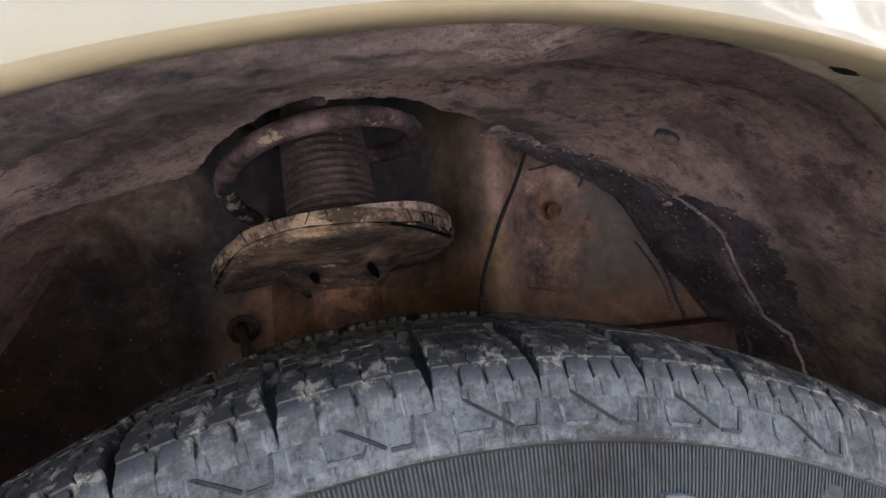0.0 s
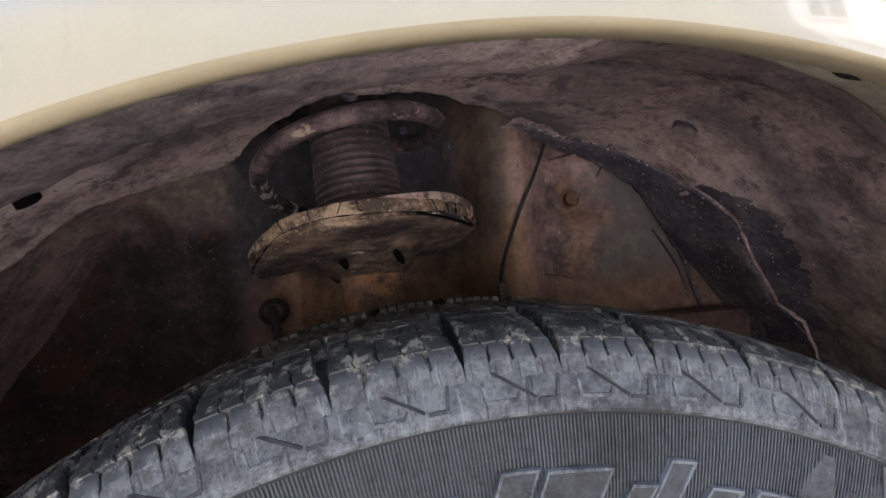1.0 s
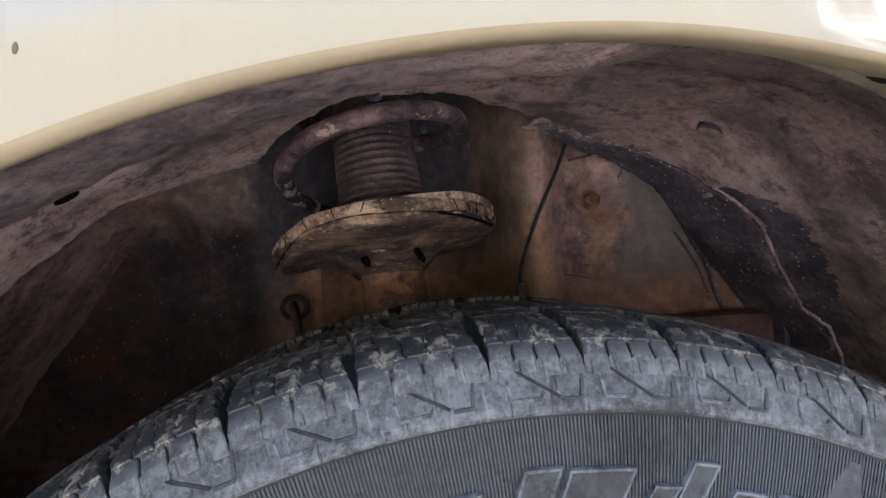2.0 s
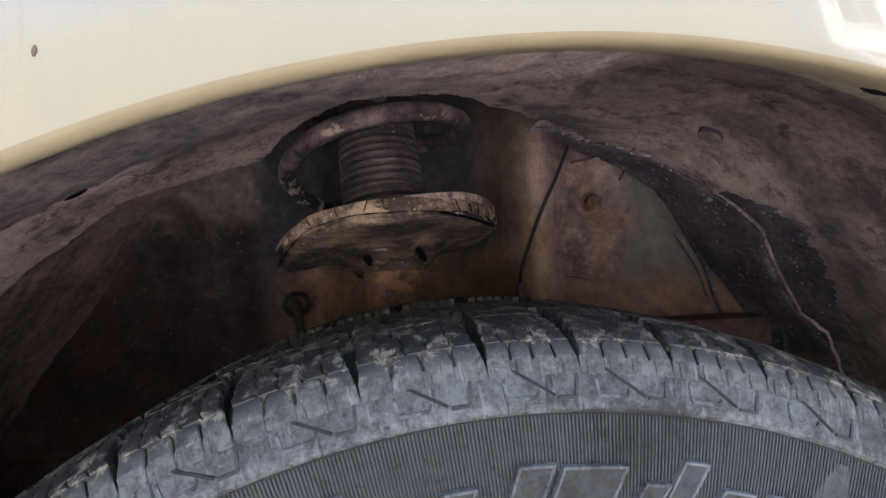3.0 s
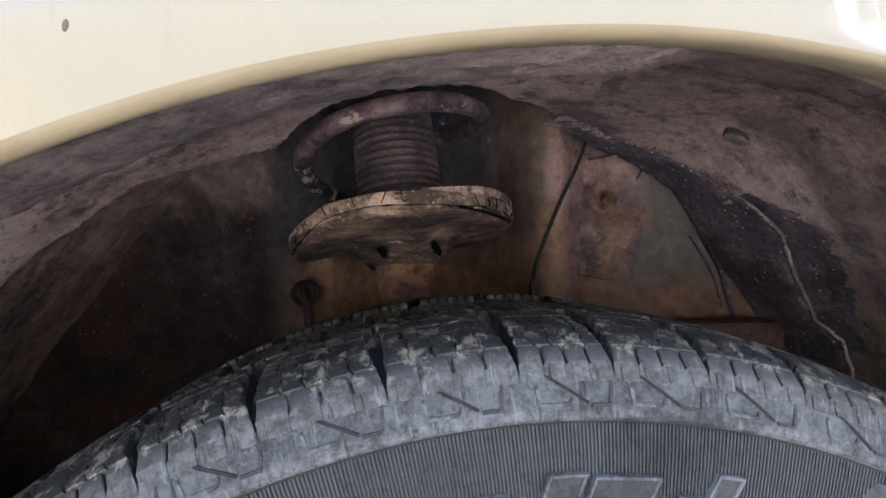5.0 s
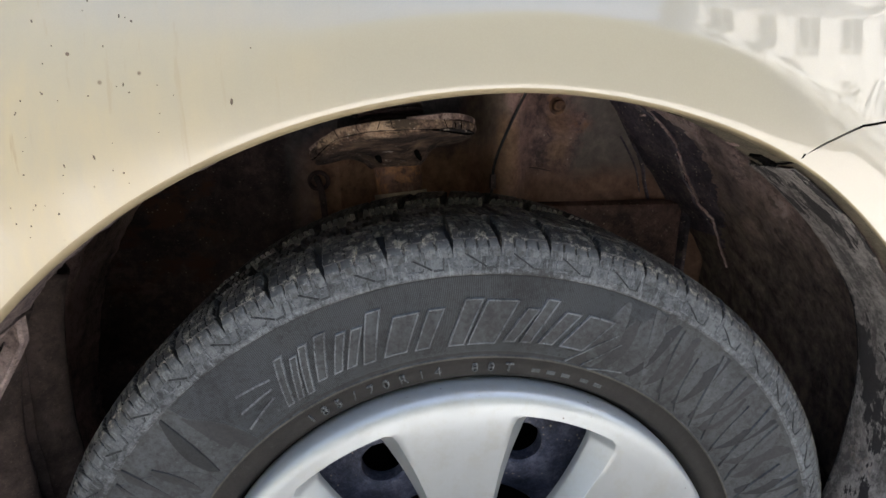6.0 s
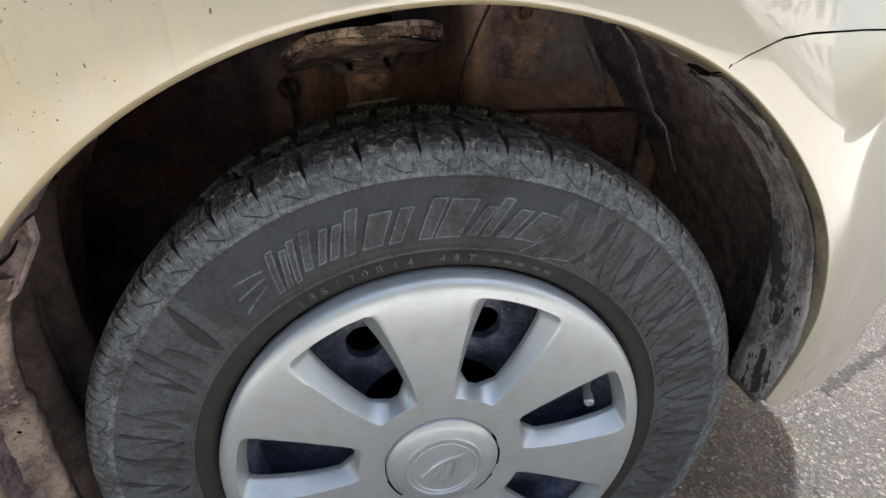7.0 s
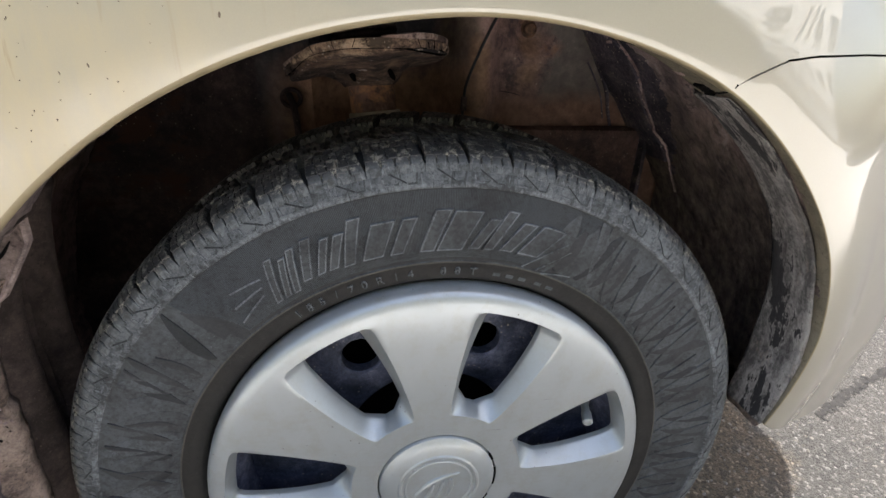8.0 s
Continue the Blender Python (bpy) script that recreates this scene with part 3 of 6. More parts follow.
def build_bounce_slab():
    """Unseen pale slab and kerb, added to bounce light into the wheel arch."""
    stone = plain_material("pale_concrete", (0.43, 0.422, 0.41), (0.56, 0.55, 0.535), 6, 0.9, 0, 0.002)
    bm = bmesh.new()
    box(bm, (-30, -6.0, -0.05), (30, -0.95, 0.11), 0.005)
    tagged(part("pavement", bm, stone, None, "unseen pale pavement slab added to bounce light into the arch", 30), kind="structure", category="pavement")
    bm = bmesh.new()
    box(bm, (-30, -0.945, -0.05), (30, -0.80, 0.115), 0.012)
    tagged(part("kerb", bm, stone, None, "unseen pale kerb added with the bounce slab", 30), kind="structure", category="kerb")


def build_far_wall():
    """Unseen plain wall behind the camera, added for its reflection in the paint."""
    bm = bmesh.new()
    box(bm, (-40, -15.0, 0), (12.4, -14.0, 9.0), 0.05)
    tagged(part("wall_far", bm, plain_material("olive_plaster", (0.15, 0.155, 0.115), (0.20, 0.205, 0.155), 0.5, 0.9, 0, 0.01), None, "unseen plain olive wall added for its reflection in the paint", 30), kind="structure", category="wall")


def build_apartments():
    """The pale block across the street, mirrored in the paint."""
    house = thing("apartment_building", "pale stucco apartment block with rows of dark windows", "building")
    house.location = (23.5, -13, 0)
    bm = bmesh.new()
    box(bm, (-10.5, -8, 0), (10.5, 0, 13), 0.05)
    part("wall", bm, STUCCO, house)
    bm = bmesh.new()
    box(bm, (-10.9, -8.4, 13), (10.9, 0.4, 13.5), 0.05)
    part("roof", bm, plain_material("roof_metal", (0.2, 0.2, 0.2), (0.3, 0.3, 0.3), 2, 0.6), house)
    for floor in range(4):
        for n in range(7):
            x, z = -10.0 + n * 3.05, 1.0 + floor * 3.1
            bm = bmesh.new()
            for a, b in (((x, 0, z), (x + 1.6, 0.06, z + 0.1)), ((x, 0, z + 1.6), (x + 1.6, 0.06, z + 1.7)), ((x, 0, z + 0.1), (x + 0.1, 0.06, z + 1.6)), ((x + 1.5, 0, z + 0.1), (x + 1.6, 0.06, z + 1.6)), ((x + 0.76, 0, z + 0.1), (x + 0.84, 0.06, z + 1.6))):
                box(bm, a, b)
            w = part("window", bm, STUCCO, house)
            bm = bmesh.new()
            box(bm, (x + 0.1, 0.004, z + 0.1), (x + 1.5, 0.03, z + 1.6))
            part("pane", bm, WINDOW_GLASS, w)


build_ground()
build_bounce_slab()
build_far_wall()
build_apartments()

# ---- the car ----
car = thing("car", "champagne beige hatchback with a dirty front wheel arch", "car")

LIP_DEG = [-10, 0, 8, 22, 32, 39, 52, 62, 75, 88, 95, 110, 130, 140, 150, 165, 180, 192]
LIP_R = [0.312, 0.322, 0.331, 0.356, 0.374, 0.381, 0.386, 0.389, 0.386, 0.383, 0.380, 0.376, 0.3715, 0.3695, 0.363, 0.348, 0.337, 0.330]


def lip_r(deg):
    return smoothed(deg, LIP_DEG, LIP_R, 4)


def lip_y(deg):
    """The bumper's corner tucks in towards the ground."""
    return -0.030 + 0.030 * max(0, (24 - deg) / 34) ** 1.2


CREASE_DEG = [-10, 20, 40, 58, 70, 85, 91, 100, 120, 150, 192]
CREASE_R = [0.375, 0.400, 0.417, 0.4235, 0.425, 0.4215, 0.419, 0.4163, 0.4150, 0.405, 0.39]
CREASE_FALL = [0.02, 0.06, 0.14, 0.22, 0.24, 0.24, 0.24, 0.22, 0.18, 0.12, 0.10]
CREASE_SOFT = [0.02, 0.018, 0.012, 0.003, 0.0010, 0.0010, 0.0014, 0.0030, 0.0090, 0.016, 0.02]


def side_y(x, z):
    """The body side: a flat flare round the arch, a crease, then the panel falling away towards the bonnet and the nose."""
    deg, r = wheel_deg(x, z), math.hypot(x, z - AXLE.z)
    d = max(0.0, r - lip_r(deg))
    y = lip_y(deg) - 0.0004 * math.sin(math.pi * min(1, d / 0.045))
    s, soft = r - curve_of(deg, CREASE_DEG, CREASE_R), curve_of(deg, CREASE_DEG, CREASE_SOFT)
    q = s / soft
    past = s if q > 30 else soft * math.log1p(math.exp(max(-60, q)))
    y += curve_of(deg, CREASE_DEG, CREASE_FALL) * (past if past < 0.07 else 0.07 + 0.45 * (past - 0.07))
    y += 0.10 * d * min(1, max(0, (60 - deg) / 14)) * min(1, max(0, (deg - 10) / 14))
    w = min(1, d / 0.075)
    return y + w * w * (3 - 2 * w) * (0.1 * max(0, 0.42 - z) ** 2 + 1.0 * max(0, x - 0.26) ** 2)


# Where the fender meets the bumper.
SEAM_X, SEAM_Z = [0.10, 0.172, 0.193, 0.213, 0.238, 0.288, 0.60], [0.640, 0.641, 0.652, 0.661, 0.664, 0.666, 0.668]


def seam_deg(deg):
    """Distance from the lip at which the ray at deg crosses the seam, or None."""
    for d in np.arange(0, 0.45, 0.0002):
        p = wheel_point(lip_r(deg) + d, deg, 0)
        if p.x > 0.16 and p.z > curve_of(p.x, SEAM_X, SEAM_Z):
            return float(d)
    return None


def lip_roll(deg):
    """Share of the full rolled edge: soft on the fender, tight on the bumper."""
    return curve_of(deg, [46, 66, 84, 104], [0.25, 0.5, 0.75, 1.0])


STEPS = [0.005 + 0.0056 * k for k in range(40)] + [0.235, 0.26, 0.28, 0.36, 0.46, 0.58, 0.72, 0.86, 1.0]


def skin_cut(above, gap):
    """Fender (above the seam) or bumper (below it), as a sheet in rows that end on the seam."""
    rows = []
    degs = np.linspace(62.75, 192.0, 130) if above else np.linspace(5.5, 62.75, 110)
    for deg in degs:
        r, y0 = lip_r(deg), lip_y(deg)
        roll = lip_roll(deg)
        row = [wheel_point(r + 0.003, deg, y0 + 0.0095 + 0.010 * (1 - roll)), wheel_point(r + 0.0008, deg, y0 + 0.0066 + 0.009 * (1 - roll))]
        for q in range(6):
            a = radians(q * 18)
            row.append(wheel_point(r + 0.0030 * roll * (1 - math.cos(a)), deg, y0 + 0.0040 * roll * (1 - math.sin(a))))
        far = min(0.42, 0.635 / max(0.3, math.sin(radians(deg))) - r) if above else 0.42
        if not above:
            s = seam_deg(deg)
            far = min(0.42, s - gap) if s is not None else 0.42
            far = max(far, 0.0048)
        for f in STEPS:
            d = 0.0046 + (far - 0.0046) * f
            p = wheel_point(r + d, deg, 0)
            if not above:
                p.z -= 0.056 * math.sin(math.pi * min(1, d / 0.42)) ** 0.75 * max(0, 1 - (deg - 5.5) / 18) ** 1.3
            p.y = side_y(p.x, p.z)
            row.append(p)
        if not above:
            row.append(row[-1] + Vector((0, 0.010, -0.001)))
        rows.append(row)
    bm = bmesh.new()
    grid(bm, rows)
    if above:
        # The stretch ahead of the lip's joint, over the bumper.
        rows = []
        r63 = lip_r(62.75)
        reach = 0.635 / math.sin(radians(62.75)) - r63
        steps = [0.0045] + [0.0046 + (reach - 0.0046) * f for f in STEPS]
        start, end = wheel_point(r63 + 0.0045, 62.75, 0), wheel_point(r63 + reach, 62.75, 0)
        for f in np.linspace(0, 1, 60):
            x_low = start.x + 0.50 * f
            low = Vector((x_low, 0, max(start.z, curve_of(x_low, SEAM_X, SEAM_Z) + 0.0006))) if f > 0 else start
            high = end + Vector((0.42 * f, 0, 0))
            row = []
            for d0 in steps:
                p = low.lerp(high, (d0 - 0.0045) / (reach - 0.0045))
                p.y = side_y(p.x, p.z)
                row.append(p)
            row.insert(0, row[0] + Vector((0, 0.010, 0.0015)) * min(1, 8 * f))
            rows.append(row)
        grid(bm, rows)
        bmesh.ops.remove_doubles(bm, verts=bm.verts, dist=0.0003)
    # Rolled edge is dull tan; the bumper's inner flange has shade in its colour.
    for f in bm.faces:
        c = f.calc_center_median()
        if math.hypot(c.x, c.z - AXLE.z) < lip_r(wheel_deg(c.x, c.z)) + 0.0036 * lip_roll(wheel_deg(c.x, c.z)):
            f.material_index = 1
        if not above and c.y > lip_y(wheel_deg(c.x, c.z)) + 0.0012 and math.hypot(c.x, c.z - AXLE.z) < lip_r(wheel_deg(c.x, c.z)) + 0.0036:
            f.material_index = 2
    return bm


def build_skins():
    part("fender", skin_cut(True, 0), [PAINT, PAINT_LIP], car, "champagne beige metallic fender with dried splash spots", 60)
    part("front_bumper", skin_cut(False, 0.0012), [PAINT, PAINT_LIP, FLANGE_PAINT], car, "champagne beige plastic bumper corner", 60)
    # Black rod and solids stand in for the shaded joint gap and lip slots.
    bm = bmesh.new()
    tube(bm, [(x, side_y(x, curve_of(x, SEAM_X, SEAM_Z)) + 0.012, curve_of(x, SEAM_X, SEAM_Z) - 0.001) for x in np.linspace(0.183, 0.6, 40)], 0.005)
    part("joint_gap_rod", bm, BLACK, car)
    for d0, d1, ya, yb, tip in ((61.7, 63.7, -0.0075, 0.0, 0.002), (73.5, 75.0, -0.0210, -0.0186, 0.0)):
        bm = bmesh.new()
        rows = []
        for k, deg in enumerate(np.linspace(d0, d1, 10)):
            a = (0.0006 if tip else 0.00012) * math.sin(k * 2.1)
            r = lip_r(deg) - (0.0010 if tip else -0.0005)
            pinch = 0 if tip else 0.0013 * (abs(k - 4.5) / 4.5) ** 2
            y0, y1 = ya + a + pinch, yb + a + tip * abs(k - 4.5) / 4.5 - pinch
            rows.append([wheel_point(r, deg, y0), wheel_point(r, deg, y1), wheel_point(r + 0.006, deg, y1), wheel_point(r + 0.006, deg, y0)])
        vs = grid(bm, rows, closed_v=True)
        bm.faces.new(vs[0])
        bm.faces.new(vs[-1])
        part("lip_slot", bm, BLACK, car, "black solid for the open slot in the arch flange", 0)
    # The joint runs on over the rolled lip to the slot.
    bm = bmesh.new()
    r = lip_r(62.75)
    tube(bm, [wheel_point(r - 0.0009, 62.3, -0.0075), wheel_point(r - 0.0005, 62.5, -0.018), wheel_point(r + 0.0006, 62.75, -0.0262), wheel_point(r + 0.0020, 62.75, -0.0292), wheel_point(r + 0.0060, 62.75, -0.0302)], 0.0007, 6)
    part("lip_joint", bm, BLACK, car)


build_skins()


def build_splashes():
    rnd = random.Random(21)
    bm = bmesh.new()
    for k in range(150):
        deg, d = (rnd.uniform(104, 150), rnd.uniform(0.012, 0.17)) if k < 60 else (rnd.uniform(112, 140), 0.006 + 0.085 * rnd.random())
        p = wheel_point(lip_r(deg) + d, deg, 0)
        p.y = side_y(p.x, p.z) - 0.0001
        s = 0.0003 + 0.0007 * rnd.random() ** 3 if k < 60 else 0.00022 + 0.00028 * rnd.random() ** 2
        long = 1 if rnd.random() < 0.6 else rnd.uniform(1.5, 3.5)
        bmesh.ops.create_icosphere(bm, subdivisions=2, radius=1, matrix=Matrix.Translation(p) @ Matrix.Rotation(rnd.uniform(-0.3, 0.3), 4, "Y") @ Matrix.Diagonal((s, 0.0003, s * long, 1)))
    part("mud_drops", bm, plain_material("dried_mud_drop", (0.07, 0.052, 0.038), (0.16, 0.12, 0.09), 300, 0.9), car, "dried dark mud drops on the paint", 40, "stuff")


build_splashes()


def build_shell():
    """Plain hull that closes the car behind what is seen."""
    bm = bmesh.new()
    box(bm, (-3.0, 0.45, 0.22), (0.62, 1.50, 0.93), 0.06)
    part("body_hull", bm, PAINT, car)
    bm = bmesh.new()
    line = [(-0.50, 0.95), (-0.80, 1.12), (-1.15, 1.34), (-1.50, 1.43), (-2.20, 1.43), (-2.60, 1.36), (-2.90, 1.05), (-3.0, 0.90)]
    rows = []
    for y, s_ in ((0.03, 0.0), (0.10, 0.45), (0.22, 0.92), (0.35, 1.0), (1.18, 1.0), (1.31, 0.92), (1.43, 0.45), (1.50, 0.0)):
        rows.append([(x, y, 0.90 + (z - 0.90) * s_) for x, z in line])
    grid(bm, rows)
    part("cabin", bm, PAINT, car, "", 30)
    bm = bmesh.new()
    rows = [[(x, y, 0.93 + 0.05 * math.sin(min(1, (y - 0.02) / 0.5) * 1.57)) for y in np.linspace(0.03, 1.5, 12)] for x in np.linspace(-0.6, 0.72, 12)]
    grid(bm, rows)
    part("bonnet", bm, PAINT, car)
    bm = bmesh.new()
    box(bm, (-2.6, 0.0, 0.26), (-0.56, 0.46, 0.92), 0.05)
    part("door_side", bm, PAINT, car)
    bm = bmesh.new()
    box(bm, (0.60, 0.28, 0.28), (0.80, 1.50, 0.70), 0.08)
    part("nose", bm, PAINT, car)


build_shell()

# ---- the wheel arch from inside ----
ROOF_DEG, ROOF_R = [0, 43, 56, 65, 84, 97, 120, 150, 192], [0.400, 0.408, 0.424, 0.455, 0.440, 0.438, 0.432, 0.420, 0.400]
EDGE_DEG = [-10, 30, 43, 49, 56, 62, 67, 74, 80.4, 83.5, 86.7, 90, 93.6, 97, 100, 103.3, 106, 109.3, 110.7, 112.4, 116, 120, 124, 131, 141, 192]
EDGE_Y = [0.33, 0.33, 0.323, 0.314, 0.281, 0.276, 0.275, 0.262, 0.217, 0.187, 0.179, 0.158, 0.151, 0.149, 0.153, 0.166, 0.183, 0.216, 0.220, 0.209, 0.194, 0.175, 0.172, 0.172, 0.16, 0.14]
CRUST_DEG, CRUST_Y = [28, 33, 40, 43, 50, 55, 58.4, 61.3, 66.2, 74.7, 80.4], [0.235, 0.232, 0.216, 0.227, 0.212, 0.196, 0.203, 0.216, 0.237, 0.235, 0.21]


FLANGE_DEG, FLANGE_Y = [5, 20, 40, 47, 51, 56.4, 61.4, 66.1, 69, 71.8, 74.1, 78.3, 83], [0.040, 0.036, 0.026, 0.0240, 0.0215, 0.0210, 0.0185, 0.0085, 0.0010, -0.0075, -0.0106, -0.0155, -0.0215]


def flange_y(deg):
    """Inner edge of the turned-in flange ahead of the arch's top."""
    return smoothed(deg, FLANGE_DEG, FLANGE_Y, 2)


def roof_r(deg, y):
    outer = lip_r(deg) + 0.0022
    inner = max(smoothed(deg, ROOF_DEG, ROOF_R, 4), outer + 0.012)
    w = min(1, max(0, (y + 0.01) / 0.135))
    w = w * w * (3 - 2 * w)
    front = min(1, max(0, (87 - deg) / 8))
    step = 1 / (1 + math.exp(-min(60, (y - flange_y(deg) - 0.002) / 0.0012)))
    w = w * (1 - front) + front * (0.35 * step + 0.65 * w * step)
    r = outer + (inner - outer) * w
    rear = min(1, max(0, (deg - 133) / 8))
    r += rear * (0.018 / (1 + math.exp(-(y - 0.060) / 0.003)) - 0.014 / (1 + math.exp(-(y - 0.118) / 0.006)))
    # Pressed swage on the rear half and a dent round the drain hole.
    r += 0.006 * math.exp(-(((deg - 113) / 9) ** 2) - (((y - 0.075) / 0.022) ** 2))
    r += 0.004 * math.exp(-(((deg - 66) / 5) ** 2) - (((y - 0.165) / 0.03) ** 2))
    return r


def roof_point(deg, y, lift=0.0, grain=1.0):
    r = roof_r(deg, y) - lift
    p = wheel_point(r, deg, y)
    return wheel_point(r + grain * (rough(p, 35, 0.0028) + rough(p, 110, 0.0014) + rough(p, 270, 0.0007)), deg, y)


def arch_sheet(deg0, deg1, y0, y1, n, m, lift=0.0, ragged=0.0, grain=1.0):
    rows = []
    for deg in np.linspace(deg0, deg1, n):
        a, b = y0(deg), y1(deg)
        if ragged:
            a += ragged * (noise.noise(Vector((deg * 0.9, 3, 1))) + 0.6 * noise.noise(Vector((deg * 2.7, 8, 1))))
        rows.append([roof_point(deg, a + (b - a) * k / m, lift, grain) for k in range(m + 1)])
    bm = bmesh.new()
    grid(bm, rows)
    return bm


def edge_y(deg):
    return curve_of(deg, EDGE_DEG, EDGE_Y) + 0.0012 * noise.noise(Vector((deg * 1.3, 0, 5)))


def crust_y(deg):
    return curve_of(deg, CRUST_DEG, CRUST_Y)


def build_arch():
    liner = part("wheel_arch_liner", arch_sheet(-8, 192, lambda d: lip_y(d) + 0.0075 if d > 3.5 else 0.12, edge_y, 430, 76), LINER, car, "wheel arch roof caked in dry brown dirt", 0)
    liner.data.shade_smooth()
    mod = liner.modifiers.new("sheet", "SOLIDIFY")
    mod.thickness, mod.offset = 0.003, 1
    # Dusty outer band of the plastic liner behind the bumper.
    part("liner_lip", arch_sheet(5.2, 61.6, lambda d: lip_y(d) + curve_of(d, [8, 18, 27, 44, 58], [0.0030, 0.0050, 0.0115, 0.0145, 0.0100]), flange_y, 150, 14, 0.0028, 0, 0.4), FLANGE, car, "scuffed black plastic lip grey with dust", 60).modifiers.new("sheet", "SOLIDIFY").thickness = 0.0016
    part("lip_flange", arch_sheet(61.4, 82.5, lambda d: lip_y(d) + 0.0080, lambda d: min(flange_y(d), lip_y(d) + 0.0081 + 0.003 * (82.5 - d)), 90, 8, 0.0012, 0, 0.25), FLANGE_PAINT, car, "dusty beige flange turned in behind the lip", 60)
    # Rear bulkhead behind the liner's edge.
    bm = bmesh.new()
    rows = []
    for deg in np.linspace(114, 205, 70):
        rows.append([wheel_point(0.455 + 0.02 * min(1, max(0, (140 - deg) / 12)) + rough((deg * 0.05, y, 1), 9, 0.004) - 0.03 * min(1, max(0, (deg - 138) / 10)) * math.exp(-(((y - 0.20) / 0.03) ** 2)), deg, y) for y in np.linspace(0.02, 0.37, 30)])
    grid(bm, rows)
    part("rear_bulkhead", bm, BROWN_PANEL, car, "dark brown bulkhead behind the wheel", 60).modifiers.new("sheet", "SOLIDIFY").thickness = 0.003
    # Black underseal with ragged edge, and the bead of sealant along it.
    part("underseal", arch_sheet(36, 81, lambda d: crust_y(d), lambda d: edge_y(d) + 0.001, 150, 16, 0.0022, 0.006), UNDERCOAT, car, "black speckled underseal patch", 60).modifiers.new("sheet", "SOLIDIFY").thickness = 0.002
    part("underseal_margin", arch_sheet(33, 60, lambda d: crust_y(d) - 0.010 - 0.034 * math.sin(math.pi * min(1, max(0, (60 - d) / 22))) ** 0.7, lambda d: crust_y(d) - 0.002, 100, 10, 0.0014, 0.010), UNDERCOAT, car, "ragged margin of black underseal", 60)
    bm = bmesh.new()
    tube(bm, [roof_point(d, crust_y(d) - 0.002 + 0.0015 * noise.noise(Vector((d * 0.6, 1, 2))), 0.0026, 0.6) for d in np.linspace(29, 59, 140)], [0.0013 + 0.0009 * abs(noise.noise(Vector((k * 0.31, 4, 4)))) for k in range(140)], 8)
    part("sealant_bead", bm, SEALANT, car, "cracked pale sealant bead")
    bm = bmesh.new()
    rnd = random.Random(9)
    for k in range(230):
        d = 81 - 14 * rnd.random() ** 1.6
        p = roof_point(d, crust_y(d) + rnd.uniform(-0.007, 0.014), 0.002)
        s = rnd.uniform(0.0007, 0.0022) * (1.5 if d > 75 else 1.0)
        bmesh.ops.create_icosphere(bm, subdivisions=1, radius=s, matrix=Matrix.Translation(p) @ Matrix.Rotation(rnd.uniform(0, 3), 4, "Z") @ Matrix.Diagonal((rnd.uniform(0.8, 2.4), rnd.uniform(0.5, 1), 0.6, 1)))
    part("flaking_dirt", bm, SEALANT, car, "pale crumbs of flaking dirt", 0, "stuff")
    # Drain holes and a flake.
    for deg, y, a, b in ((65.8, 0.168, 0.0095, 0.0055), (120.0, 0.122, 0.0070, 0.0026)):
        bm = bmesh.new()
        c = roof_point(deg, y, 0.0024 if deg < 90 else 0.0040, 0)
        t1, n1 = Vector((-math.sin(radians(deg)), 0, math.cos(radians(deg)))), Vector((-math.cos(radians(deg)), 0, -math.sin(radians(deg))))
        t2 = Vector((0, 1, 0))
        ring = [c + a * math.cos(k * math.tau / 24) * t1 + b * 1.3 * math.sin(k * math.tau / 24) * abs(math.sin(k * math.tau / 24)) ** (0.6 if deg > 90 else 0.0) * t2 for k in range(24)]
        inner = [c + 0.75 * (q - c) - n1 * 0.006 for q in ring]
        vs = grid(bm, [[q - n1 * 0.004 for q in ring], ring, [c + 0.82 * (q - c) for q in ring], inner], closed_v=True)
        bm.faces.new(vs[-1])
        part("drain_hole", bm, BLACK if deg > 90 else UNDERCOAT, car)
        if deg < 90:
            bm = bmesh.new()
            rows = [[c + n1 * h + f * 0.92 * (q - c) for q in ring] for f, h in ((1.0, -0.001), (0.97, 0.0010), (0.75, 0.0018), (0.3, 0.0020))]
            vs = grid(bm, rows, closed_v=True)
            bm.faces.new(vs[-1])
            part("drain_plug", bm, DARK_PANEL, car, "dirty oval drain plug")
    bm = bmesh.new()
    bmesh.ops.create_icosphere(bm, subdivisions=2, radius=0.004, matrix=Matrix.Translation(roof_point(96.8, 0.148, 0.001)) @ Matrix.Diagonal((1.4, 0.8, 0.8, 1)))
    part("edge_clip", bm, UNDERCOAT, car)
    bm = bmesh.new()
    c = roof_point(59.5, 0.219, 0.003)
    box(bm, c - Vector((0.006, 0.004, 0.001)), c + Vector((0.006, 0.004, 0.002)), 0.001)
    part("dirt_flake", bm, SEALANT, car)


build_arch()

STRUT_AT, STRUT_UP = Vector((-0.0485, 0.232, 0.650)), Vector((-0.105, 0.13, 1.0)).normalized()
SEAT_UP = Vector((-0.045, 0.13, 1.0)).normalized()


